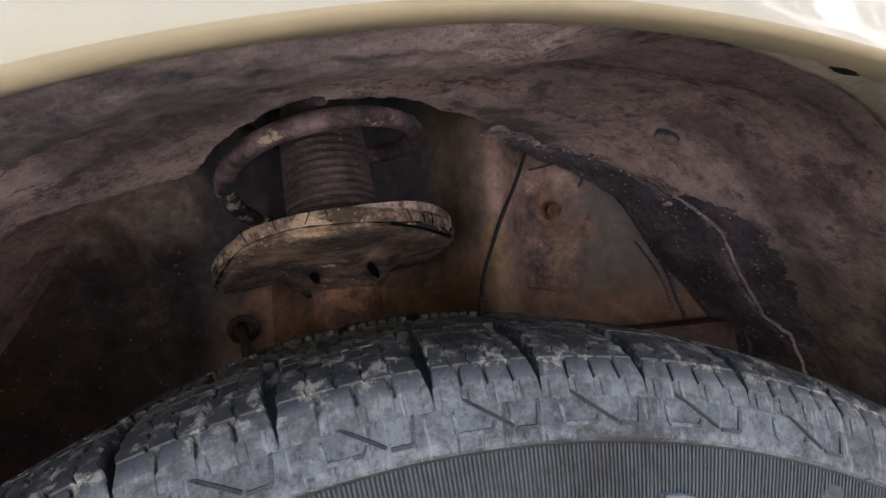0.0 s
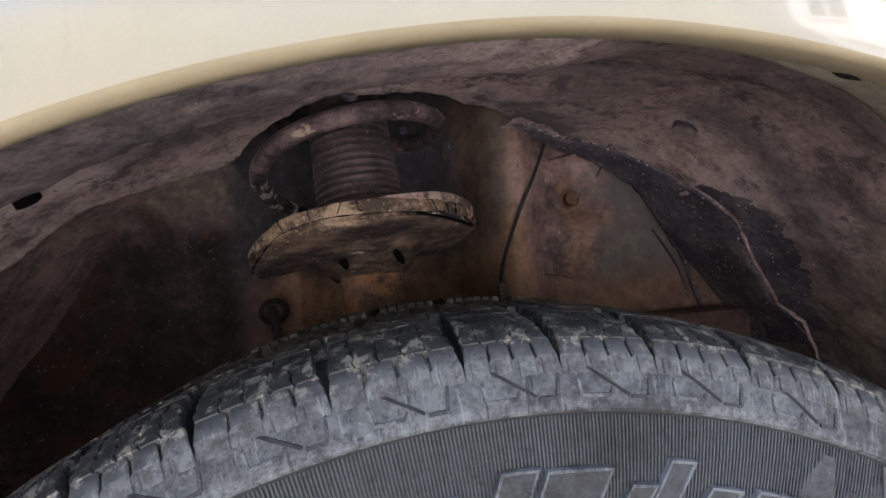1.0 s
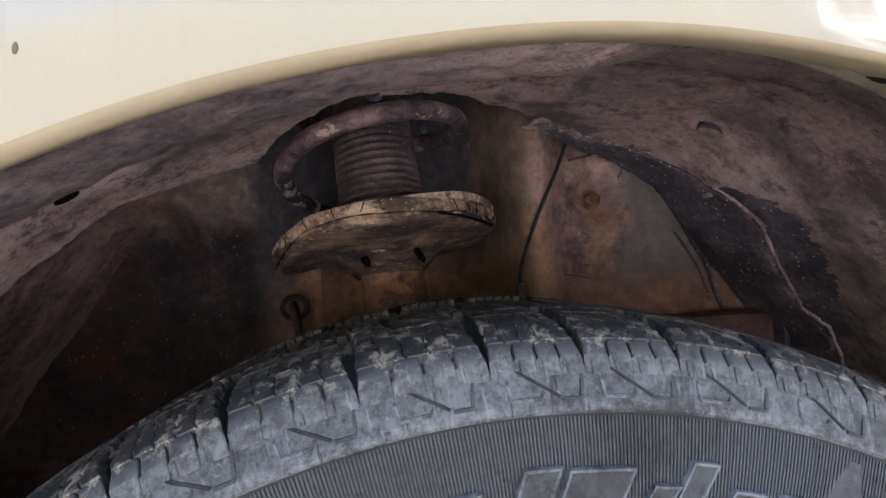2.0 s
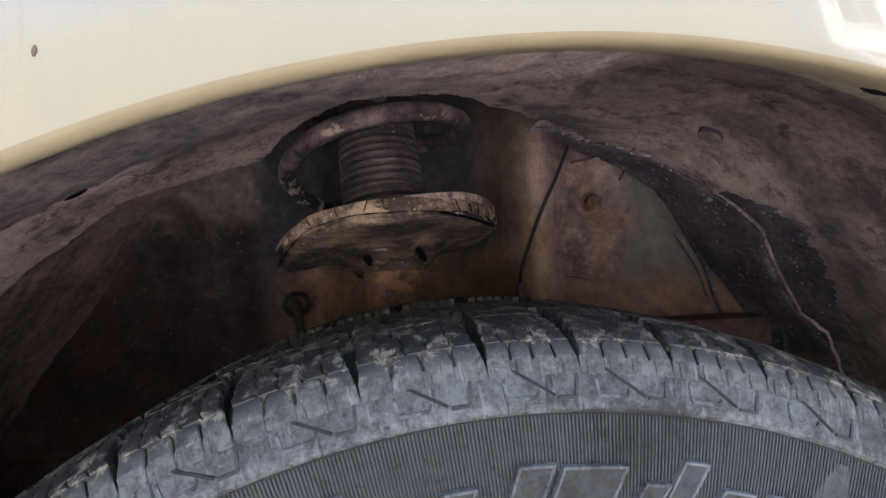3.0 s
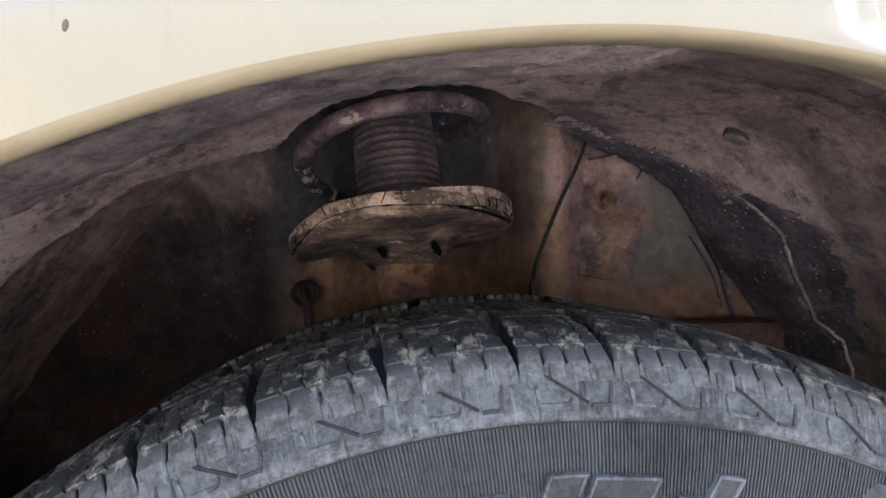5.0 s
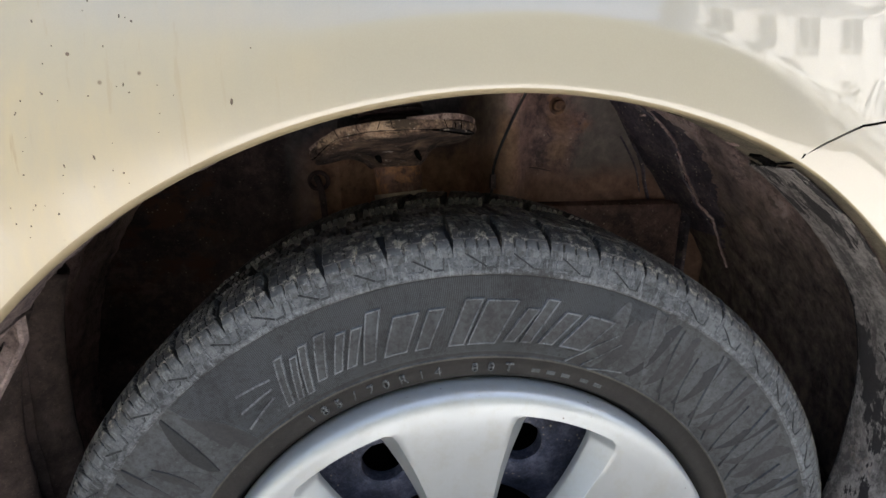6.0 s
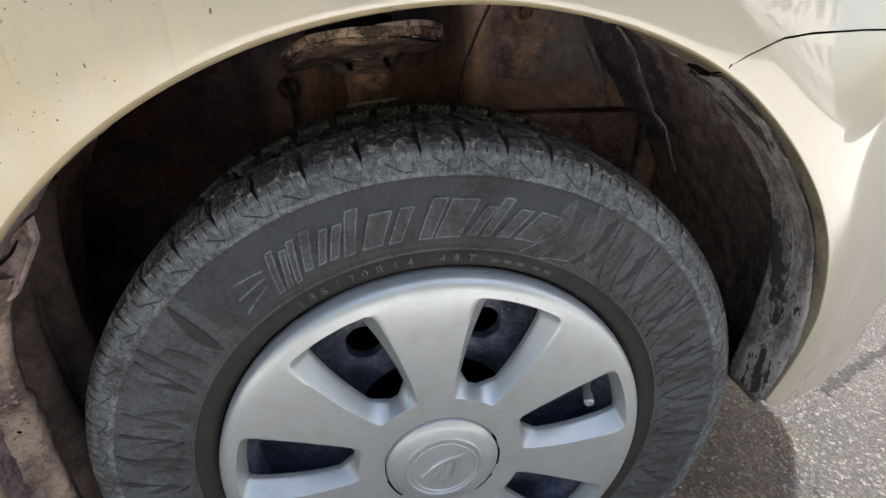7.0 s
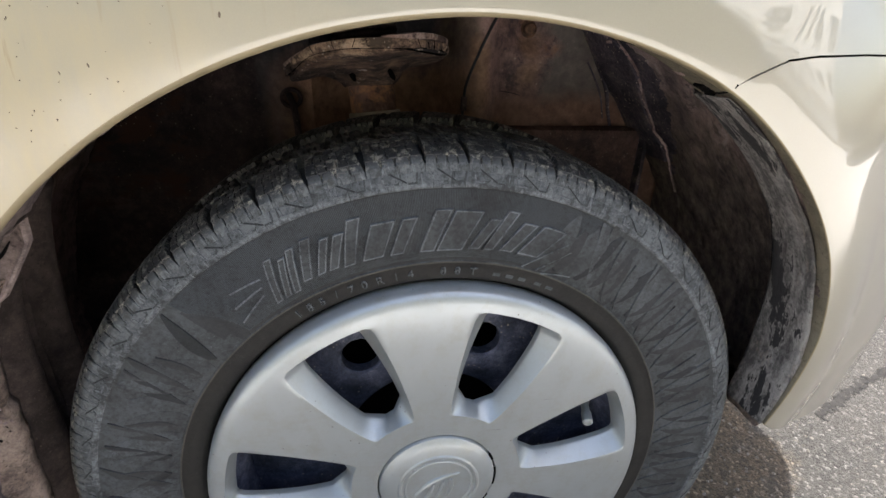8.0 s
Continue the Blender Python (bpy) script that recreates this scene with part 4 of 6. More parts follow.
def build_inner_walls():
    # Rear inner wall, the strut tower's hollow, and the front apron, in one run of upright sheets.
    def wall(name, run, z0, z1, mt, label, n=40, swell=None):
        rows = []
        for k in range(n + 1):
            z = z0 + (z1 - z0) * k / n
            row = []
            for x, y in run:
                p = Vector((x, y, z))
                p.y += rough(p, 9, 0.006) + rough(p, 40, 0.0012) + (swell(x, z) if swell else 0)
                row.append(p)
            rows.append(row)
        bm = bmesh.new()
        grid(bm, rows)
        ob = part(name, bm, mt, car, label, 60)
        mod = ob.modifiers.new("sheet", "SOLIDIFY")
        mod.thickness = 0.003
        return ob

    rear = [(x, 0.345 + 0.01 * math.sin(x * 14)) for x in np.linspace(-0.52, -0.20, 24)]
    tower = [(-0.045 + 0.112 * math.cos(a), 0.262 + 0.10 * math.sin(a)) for a in np.linspace(math.pi * 0.72, 0.60, 34)]
    run = rear + [(-0.170, 0.350), (-0.140, 0.352)] + tower
    apron = [tower[-1], (0.0505, 0.310), (0.056, 0.295), (0.061, 0.281), (0.066, 0.269), (0.071, 0.260), (0.077, 0.255), (0.084, 0.255), (0.091, 0.260), (0.100, 0.272), (0.112, 0.285)] + [(x, 0.292) for x in np.linspace(0.126, 0.36, 34)]

    def swell(x, z):
        d = math.hypot((x - 0.150), (z - 0.680) * 1.0)
        return 0.012 * math.exp(-((d / 0.022) ** 2)) - 0.010 * math.exp(-(((d - 0.034) / 0.010) ** 2)) - 0.03 * max(0, (x - 0.2)) * max(0, z - 0.55) * 4

    def shape(x, z):
        return -0.05 * min(1, max(0, (z - 0.62) / 0.1)) ** 2 * min(1, max(0, (-0.16 - x) / 0.05)) + (swell(x, z) if x > 0.06 else 0)

    shell = wall("inner_arch_wall", run + apron[1:], 0.12, 0.86, [WALL, FRONT_PANEL], "dusty inner wall, tower shade painted in, rust-stained towards the front", 110, shape)
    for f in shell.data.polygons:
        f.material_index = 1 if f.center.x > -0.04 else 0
    bm = bmesh.new()
    rows = [[(x, y, 0.845 + 0.004 * noise.noise(Vector((x * 9, y * 9, 0)))) for y in np.linspace(0.02, 0.46, 12)] for x in np.linspace(-0.52, 0.40, 20)]
    grid(bm, rows)
    part("tower_roof", bm, TOWER, car)
    # Chassis leg with its dark end plate.
    bm = bmesh.new()
    box(bm, (0.118, 0.268, 0.400), (0.312, 0.360, 0.566), 0.010)
    part("chassis_leg", bm, LEG_BROWN, car, "rusty brown box-section chassis leg", 40)
    bm = bmesh.new()
    box(bm, (0.3125, 0.262, 0.36), (0.3185, 0.37, 0.570), 0.002)
    part("end_plate", bm, UNDERCOAT, car)
    # Bolt in its dished boss.
    bm = bmesh.new()
    lathe(bm, (0.150, 0.301, 0.680), (0, -1, 0.05), [(0, 0.0105), (0.002, 0.011), (0.003, 0.0075), (0.010, 0.0068), (0.0115, 0.005), (0.0115, 0.0001)], 12)
    part("bolt", bm, BOLT, car, "rusty hexagonal bolt")
    # Wire along the apron, its clip and the thin looped lead.
    bm = bmesh.new()
    tube(bm, smooth_line([(0.120, 0.270, 0.734), (0.103, 0.260, 0.7008), (0.0872, 0.250, 0.6741), (0.0753, 0.247, 0.6495), (0.0665, 0.250, 0.6257), (0.0639, 0.256, 0.6068), (0.0639, 0.262, 0.57), (0.065, 0.262, 0.50)], 40), 0.0017, 8)
    part("cable", bm, RUBBER_CLEAN, car, "thin black sensor cable")
    bm = bmesh.new()
    box(bm, (0.0605, 0.252, 0.588), (0.0670, 0.260, 0.604), 0.001)
    part("cable_clip", bm, BELLOWS, car)
    bm = bmesh.new()
    tube(bm, smooth_line([(0.120, 0.272, 0.714), (0.138, 0.268, 0.717), (0.155, 0.268, 0.724), (0.168, 0.271, 0.722), (0.175, 0.276, 0.710), (0.172, 0.282, 0.698)], 24), 0.0011, 6)
    part("lead", bm, BELLOWS, car)
    # Near-black rods along the apron's creases, and the folded edge beside the underseal.
    for name, mt, r, run in (
        ("crease_rod", NEAR_BLACK, 0.0006, [(0.1249, 0.2815, 0.6533), (0.132, 0.2815, 0.6500), (0.138, 0.2815, 0.6435), (0.1458, 0.2820, 0.6418)]),
        ("crease_rod", NEAR_BLACK, 0.0006, [(0.098, 0.268, 0.602), (0.110, 0.2795, 0.6085), (0.126, 0.2870, 0.6070), (0.1449, 0.2885, 0.603)]),
        ("folded_edge", UNDERCOAT, 0.0024, [(0.236, 0.286, 0.650), (0.2523, 0.287, 0.625), (0.262, 0.289, 0.605), (0.2678, 0.2915, 0.5862), (0.2749, 0.2915, 0.565)]),
        ("folded_edge", UNDERCOAT, 0.0012, [(0.228, 0.288, 0.645), (0.246, 0.289, 0.618), (0.256, 0.2905, 0.598), (0.262, 0.2920, 0.575)]),
    ):
        bm = bmesh.new()
        tube(bm, smooth_line(run, 30), r, 8)
        part(name, bm, mt, car)
    # Oblong bosses beside the cable.
    for x, z in ((0.088, 0.668), (0.081, 0.628)):
        bm = bmesh.new()
        bmesh.ops.create_uvsphere(bm, u_segments=14, v_segments=8, radius=1, matrix=Matrix.Translation((x, 0.257, z)) @ Matrix.Rotation(0.25, 4, "Y") @ Matrix.Diagonal((0.0035, 0.0028, 0.0095, 1)))
        part("pressed_boss", bm, FRONT_PANEL, car)
    # Two studs on the tower, the bracket ring and hose on the rear wall.
    for x, z in ((-0.0047, 0.7704), (0.053, 0.747), (0.0412, 0.7445)):
        bm = bmesh.new()
        y = 0.262 + 0.10 * math.sqrt(max(0, 1 - ((x + 0.045) / 0.112) ** 2))
        lathe(bm, (x, y + 0.002, z), (0.2, -1, 0), [(0, 0.005), (0.004, 0.005), (0.006, 0.003), (0.006, 0.0001)], 10)
        part("stud", bm, STEEL, car)
    bm = bmesh.new()
    c = Vector((-0.142, 0.338, 0.590))
    tube(bm, [c + Vector((0.0115 * math.cos(a), -0.006, 0.0105 * math.sin(a))) for a in np.linspace(0, math.tau, 25)], 0.0028, 8, False)
    part("hose_eyelet", bm, DARK_PANEL, car)
    bm = bmesh.new()
    tube(bm, smooth_line([(-0.146, 0.345, 0.592), (-0.140, 0.325, 0.585), (-0.136, 0.318, 0.565), (-0.134, 0.318, 0.52), (-0.13, 0.32, 0.46)], 30), 0.0042, 8)
    part("brake_hose", bm, BELLOWS, car, "dusty black brake hose")


def smooth_line(points, n):
    """A Catmull-Rom line through points."""
    p = [Vector(q) for q in points]
    p = [2 * p[0] - p[1]] + p + [2 * p[-1] - p[-2]]
    out = []
    for k in range(n + 1):
        s = k / n * (len(p) - 3)
        i = min(int(s), len(p) - 4)
        t = s - i
        a, b, c, d = p[i : i + 4]
        out.append(0.5 * (2 * b + (c - a) * t + (2 * a - 5 * b + 4 * c - d) * t * t + (3 * b - a - 3 * c + d) * t**3))
    return out


build_inner_walls()


def build_strut():
    u = STRUT_UP
    strut = new("suspension_strut")
    strut.parent = car
    tagged(strut, "muddy rusted suspension strut with coil spring")
    bm = bmesh.new()
    lathe(bm, STRUT_AT, u, [(-0.30, 0.0245), (-0.032, 0.0245), (-0.028, 0.026), (-0.020, 0.030)], 28)
    part("damper_tube", bm, LEG_RUST, strut)
    bm = bmesh.new()
    lathe(bm, STRUT_AT, u, [(-0.0690, 0.0247), (-0.0690, 0.0272), (-0.0685, 0.0276), (-0.0612, 0.0276), (-0.0606, 0.0272), (-0.0606, 0.0247)], 28)
    part("collar", bm, COLLAR, strut, "pale zinc collar")
    u = SEAT_UP

    def sag(a, h, r):
        # The seat ramps down with the coil on its rear side.
        k = max(0, math.cos(a - radians(196))) ** 7 * min(1, max(0, (r - 0.03) / 0.05))
        up = max(0, math.cos(a - radians(-30))) * max(0, -0.006 - h) * 0.5 * min(1, max(0, (r - 0.03) / 0.02))
        return up - 0.018 * k + 0.0012 * noise.noise(Vector((3 * math.cos(a), 3 * math.sin(a), h * 60))), 0.0025 * noise.noise(Vector((2 * math.cos(a), 2 * math.sin(a), 7)))

    seat_line = [(-0.0345, 0.0255), (-0.0315, 0.0280), (-0.0268, 0.0335), (-0.0215, 0.0400), (-0.0175, 0.0475), (-0.0155, 0.0560), (-0.0142, 0.0660), (-0.0130, 0.0740), (-0.0115, 0.0790), (-0.0090, 0.0812), (-0.0060, 0.0803), (-0.0048, 0.0846), (-0.0010, 0.0862), (0.0024, 0.0855), (0.0030, 0.082), (-0.001, 0.076), (-0.006, 0.070), (-0.008, 0.05), (-0.002, 0.033), (0.004, 0.028)]
    fine = []
    for (h0, r0), (h1, r1) in zip(seat_line, seat_line[1:]):
        fine += [(h0 + (h1 - h0) * k / 3, r0 + (r1 - r0) * k / 3) for k in range(3)]
    fine.append(seat_line[-1])

    def crusted(a, h, r):
        dh, dr = sag(a, h, r)
        q = Vector((r * math.cos(a), r * math.sin(a), h))
        lumps = rough(q, 90, 0.0016) + rough(q, 260, 0.0009) + 0.0010 * max(0, noise.noise(q * 45)) ** 1.5
        return dh, dr + lumps

    bm = bmesh.new()
    lathe(bm, STRUT_AT, u, fine, 160, crusted)
    part("spring_seat", bm, SEAT_MUD, strut, "rusted spring seat caked with pale mud", 50)
    # Loose rim strip, with a black lens below it as the gap's shade.
    side = (Vector((1, 0, 0)) - u * u.x).normalized()
    fore = u.cross(side)
    for a0, a1, lift in ((-82, 2, 0.0020), (-190, -128, -0.001)):
        bm = bmesh.new()
        rows = []
        for a in np.linspace(radians(a0), radians(a1), 24):
            f = math.sin(math.pi * (a - radians(a0)) / radians(a1 - a0))
            base = STRUT_AT + u * (lift + 0.005 * f + sag(a, 0, 0.08)[0])
            out = math.cos(a) * side + math.sin(a) * fore
            rows.append([base + out * (0.0845 + 0.001 * f) - u * 0.003, base + out * (0.0850 + 0.0015 * f) + u * 0.002, base + out * 0.079 + u * 0.0035, base + out * 0.077, base + out * 0.0785 - u * 0.003])
        grid(bm, rows, closed_v=True)
        part("rim_strip", bm, SEAT_DIRT, strut)
    bm = bmesh.new()
    rows = []
    for k in range(17):
        a = radians(-66 + 52 * k / 16)
        half = 0.0030 * math.sin(math.pi * k / 16) + 0.0001
        out = math.cos(a) * side + math.sin(a) * fore
        c = STRUT_AT + u * (-0.0065 + sag(a, 0, 0.08)[0]) + out * 0.0838
        rows.append([c + u * half + out * 0.001, c - u * half, c - out * 0.006])
    grid(bm, rows, closed_v=True)
    part("rim_gap", bm, BLACK, strut)
    # Rusty shelf inside the gap and short cracks across the rim.
    bm = bmesh.new()
    rows = []
    for k in range(13):
        a = radians(-62 + 38 * k / 12)
        half = 0.0014 * math.sin(math.pi * k / 12) + 0.0001
        out = math.cos(a) * side + math.sin(a) * fore
        c = STRUT_AT + u * (-0.0062 + sag(a, 0, 0.08)[0]) + out * 0.0846
        rows.append([c + u * half, c + out * 0.0007, c - u * half, c - out * 0.003])
    grid(bm, rows, closed_v=True)
    part("rim_shelf", bm, COIL, strut)
    rnd = random.Random(3)
    for a0 in (-150, -141, -127, -112, -99, -91, -74, -57, -49, -43, -33, -22):
        a = radians(a0)
        out = math.cos(a) * side + math.sin(a) * fore
        c = STRUT_AT + u * sag(a, 0, 0.085)[0] + out * 0.0858
        lean = (side * -math.sin(a) + fore * math.cos(a)) * rnd.uniform(-0.002, 0.002)
        bm = bmesh.new()
        tube(bm, [c - u * 0.0045 - lean, c - u * 0.0010 + lean * 0.3 + out * 0.0004, c + u * rnd.uniform(0.001, 0.0035) + lean], rnd.uniform(0.0002, 0.0005), 6)
        part("rim_dark_line", bm, BLACK, strut)
    # Black tube under the rolled rim paints in the groove's shade.
    bm = bmesh.new()
    tube(bm, [STRUT_AT + u * (-0.0058 + sag(a, 0, 0.08)[0]) + (math.cos(a) * side + math.sin(a) * fore) * 0.0842 for a in np.radians(np.linspace(-194, -30, 90))], [0.0002 + 0.0009 * abs(noise.noise(Vector((k * 0.22, 5, 1)))) for k in range(90)], 6)
    part("rim_dark_line", bm, BLACK, strut)
    # Black blobs stand in for the shaded drain slots.
    for a0 in (-118, -52):
        bm = bmesh.new()
        a = radians(a0)
        out = math.cos(a) * side + math.sin(a) * fore
        c = STRUT_AT - u * 0.0245 + out * 0.0365
        bmesh.ops.create_uvsphere(bm, u_segments=10, v_segments=6, radius=1, matrix=Matrix.Translation(c) @ out.to_track_quat("Z", "Y").to_matrix().to_4x4() @ Matrix.Rotation(0.6, 4, "Z") @ Matrix.Diagonal((0.0032, 0.0075, 0.002, 1)))
        part("drain_slot", bm, BLACK, strut)
    prof = [(0.0, 0.030)]
    h = 0.004
    for k in range(15):
        r = 0.0347 - 0.0002 * k
        prof += [(h, r - 0.0105), (h + 0.0012, r - 0.0100), (h + 0.0014, r - 0.0010), (h + 0.0020, r), (h + 0.0044, r), (h + 0.0050, r - 0.0010), (h + 0.0052, r - 0.0100)]
        h += 0.0060
    prof += [(h, 0.030), (h + 0.02, 0.028)]
    bm = bmesh.new()
    lathe(bm, STRUT_AT, STRUT_UP, prof, 48)
    part("dust_bellows", bm, BELLOWS, strut, "ribbed dark rubber dust bellows", 50)
    bm = bmesh.new()
    pts = []
    for k in range(150):
        a = radians(20 + k * 5.2)
        z = 0.011 + 0.078 * (k * 5.2) / 360
        pts.append(STRUT_AT + Vector((-0.004, 0, 0)) + u * z + 0.0720 * (math.cos(a) * side + math.sin(a) * fore))
    tube(bm, pts, 0.0068, 12)
    part("coil_spring", bm, COIL, strut, "dirt-coated coil spring with flaking paint")


build_strut()


PLATE = [(-0.2610, 0.5567), (-0.2618, 0.5423), (-0.2677, 0.5327), (-0.2767, 0.5188), (-0.2853, 0.5054), (-0.2921, 0.4999), (-0.3039, 0.4952), (-0.3176, 0.4898), (-0.3087, 0.5151), (-0.2863, 0.5380)]
SLITS = [[(-0.2718, 0.5433), (-0.2791, 0.5339), (-0.2903, 0.5245), (-0.2982, 0.5126)], [(-0.2842, 0.5148), (-0.2925, 0.5078), (-0.3002, 0.4998)]]


def build_rear_trim():
    """The torn clip plate and the mud-splashed sill end behind the wheel."""
    bm = bmesh.new()
    outline = PLATE
    rows = []
    for dy, s in ((0.003, 1.03), (0.0, 1.0), (-0.0006, 0.94), (0.0015, 0.84), (0.0022, 0.5)):
        cx, cz = -0.298, 0.524
        rows.append([(cx + (x - cx) * s, -0.009 + dy + 0.0008 * noise.noise(Vector((x * 200, z * 200, s * 3))), cz + (z - cz) * s) for x, z in outline])
    vs = grid(bm, rows, closed_v=True)
    bm.faces.new(vs[-1])
    plate = part("clip_plate", bm, FLANGE_DUST, car, "bent dusty plastic clip plate", 40)
    for line in SLITS:
        bm = bmesh.new()
        tube(bm, smooth_line([(x, -0.0092, z) for x, z in line], 12), [0.0004 + 0.0009 * math.sin(math.pi * k / 12) for k in range(13)], 6)
        part("slit", bm, BLACK, plate)
    bm = bmesh.new()
    rows = []
    for deg in np.linspace(142, 198, 160):
        r = curve_of(deg, [142, 147, 153, 159, 161.6, 162.2, 167, 177, 198], [0.361, 0.3575, 0.3520, 0.3450, 0.3455, 0.3425, 0.335, 0.3293, 0.328])
        y = curve_of(deg, [142, 147, 159, 163, 198], [-0.009, -0.007, 0.004, 0.012, 0.015])
        r += 0.0016 * noise.noise(Vector((deg * 0.9, 0, 2))) * (deg > 161) + 0.0008 * noise.noise(Vector((deg * 3.1, 0, 2)))
        row = []
        for k, (d, dy) in enumerate(((0.004, 0.012), (0.001, 0.006), (0.0, 0.001), (0.002, -0.003), (0.008, -0.008), (0.015, -0.013), (0.022, -0.019), (0.05, -0.024))):
            p = wheel_point(r + d, deg, y + dy)
            row.append(p + Vector((0, 0.0022 * noise.noise(p * 60) + 0.0012 * noise.noise(p * 190), 0)) * (1 if k > 2 else 0.3))
        rows.append(row)
    grid(bm, rows)
    part("sill_end", bm, PAINT_DIRTY, car, "mud-splashed tan sill end behind the wheel", 60).modifiers.new("sheet", "SOLIDIFY").thickness = 0.002
    # Two folds of the liner's brown plastic behind it.
    for depth, degs, radii in ((0.045, [140, 147, 151.5, 156.3, 161.6, 167.7, 174.7, 192], [0.386, 0.3715, 0.3617, 0.3508, 0.3380, 0.3275, 0.3200, 0.3200]), (0.100, [140, 148.4, 153.1, 158.5, 163.5, 167.9, 176, 192], [0.398, 0.3737, 0.3597, 0.3476, 0.3361, 0.3285, 0.3230, 0.3220])):
        bm = bmesh.new()
        rows = []
        for deg in np.linspace(140, 192, 80):
            r = smoothed(deg, degs, radii, 2)
            row = []
            for d, dy in ((0.012, 0.010), (0.003, 0.005), (0.0, 0.0), (0.002, -0.006), (0.008, -0.015), (0.014, -0.022), (0.013, -0.025), (0.024, -0.034)):
                p = wheel_point(r + d, deg, depth + dy)
                row.append(p + Vector((0, rough(p, 60, 0.0012), 0)))
            rows.append(row)
        grid(bm, rows)
        part("liner_fold", bm, FOLD, car, "dusty brown fold of the plastic liner", 60).modifiers.new("sheet", "SOLIDIFY").thickness = 0.002
    # Clods of dried mud and torn dark spots on it.
    rnd = random.Random(31)
    for name, mt, count in (("mud_clods", SEALANT, 26), ("torn_spots", BLACK, 9)):
        bm = bmesh.new()
        for _ in range(count):
            deg, d = rnd.uniform(157, 176), rnd.uniform(0.003, 0.017)
            r = curve_of(deg, [153, 159, 167, 177], [0.3475, 0.3405, 0.333, 0.329]) + d
            p = wheel_point(r, deg, curve_of(deg, [147, 159, 163, 198], [-0.007, 0.004, 0.012, 0.015]) - 0.85 * d - 0.0008)
            s = rnd.uniform(0.0007, 0.0022)
            bmesh.ops.create_icosphere(bm, subdivisions=1, radius=s, matrix=Matrix.Translation(p) @ Matrix.Rotation(rnd.uniform(0, 3), 4, "Y") @ Matrix.Diagonal((rnd.uniform(0.8, 2.5), 0.7, 0.8 if mt is SEALANT else 0.35, 1)))
        part(name, bm, mt, car, "", 0, "stuff")


build_rear_trim()

# ---- the wheel ----
TYRE_W = 0.185
SIDE = [(0.026, 0.182), (0.022, 0.1935), (0.0120, 0.1990), (0.0052, 0.2015), (0.0034, 0.2040), (0.0022, 0.2100), (0.0012, 0.2165), (0.0002, 0.2172), (0.0002, 0.2184), (0.0012, 0.2192), (-0.0016, 0.230), (-0.0034, 0.243), (-0.0040, 0.254), (-0.0038, 0.266), (-0.0032, 0.2765), (-0.0043, 0.2776), (-0.0040, 0.2803), (-0.0031, 0.2822), (-0.0017, 0.2872), (0.0006, 0.2900)]
GROOVE = [(0.0034, 0.2912), (0.0085, 0.2928), (0.018, 0.2958), (0.040, 0.2985), (0.0925, 0.2990)]


def flat(p):
    """The tyre stands flat on the ground."""
    return Vector((p.x, p.y, max(p.z, 0.002)))


def side_at(r):
    ys, rs = zip(*SIDE)
    return float(np.interp(r, rs, ys))


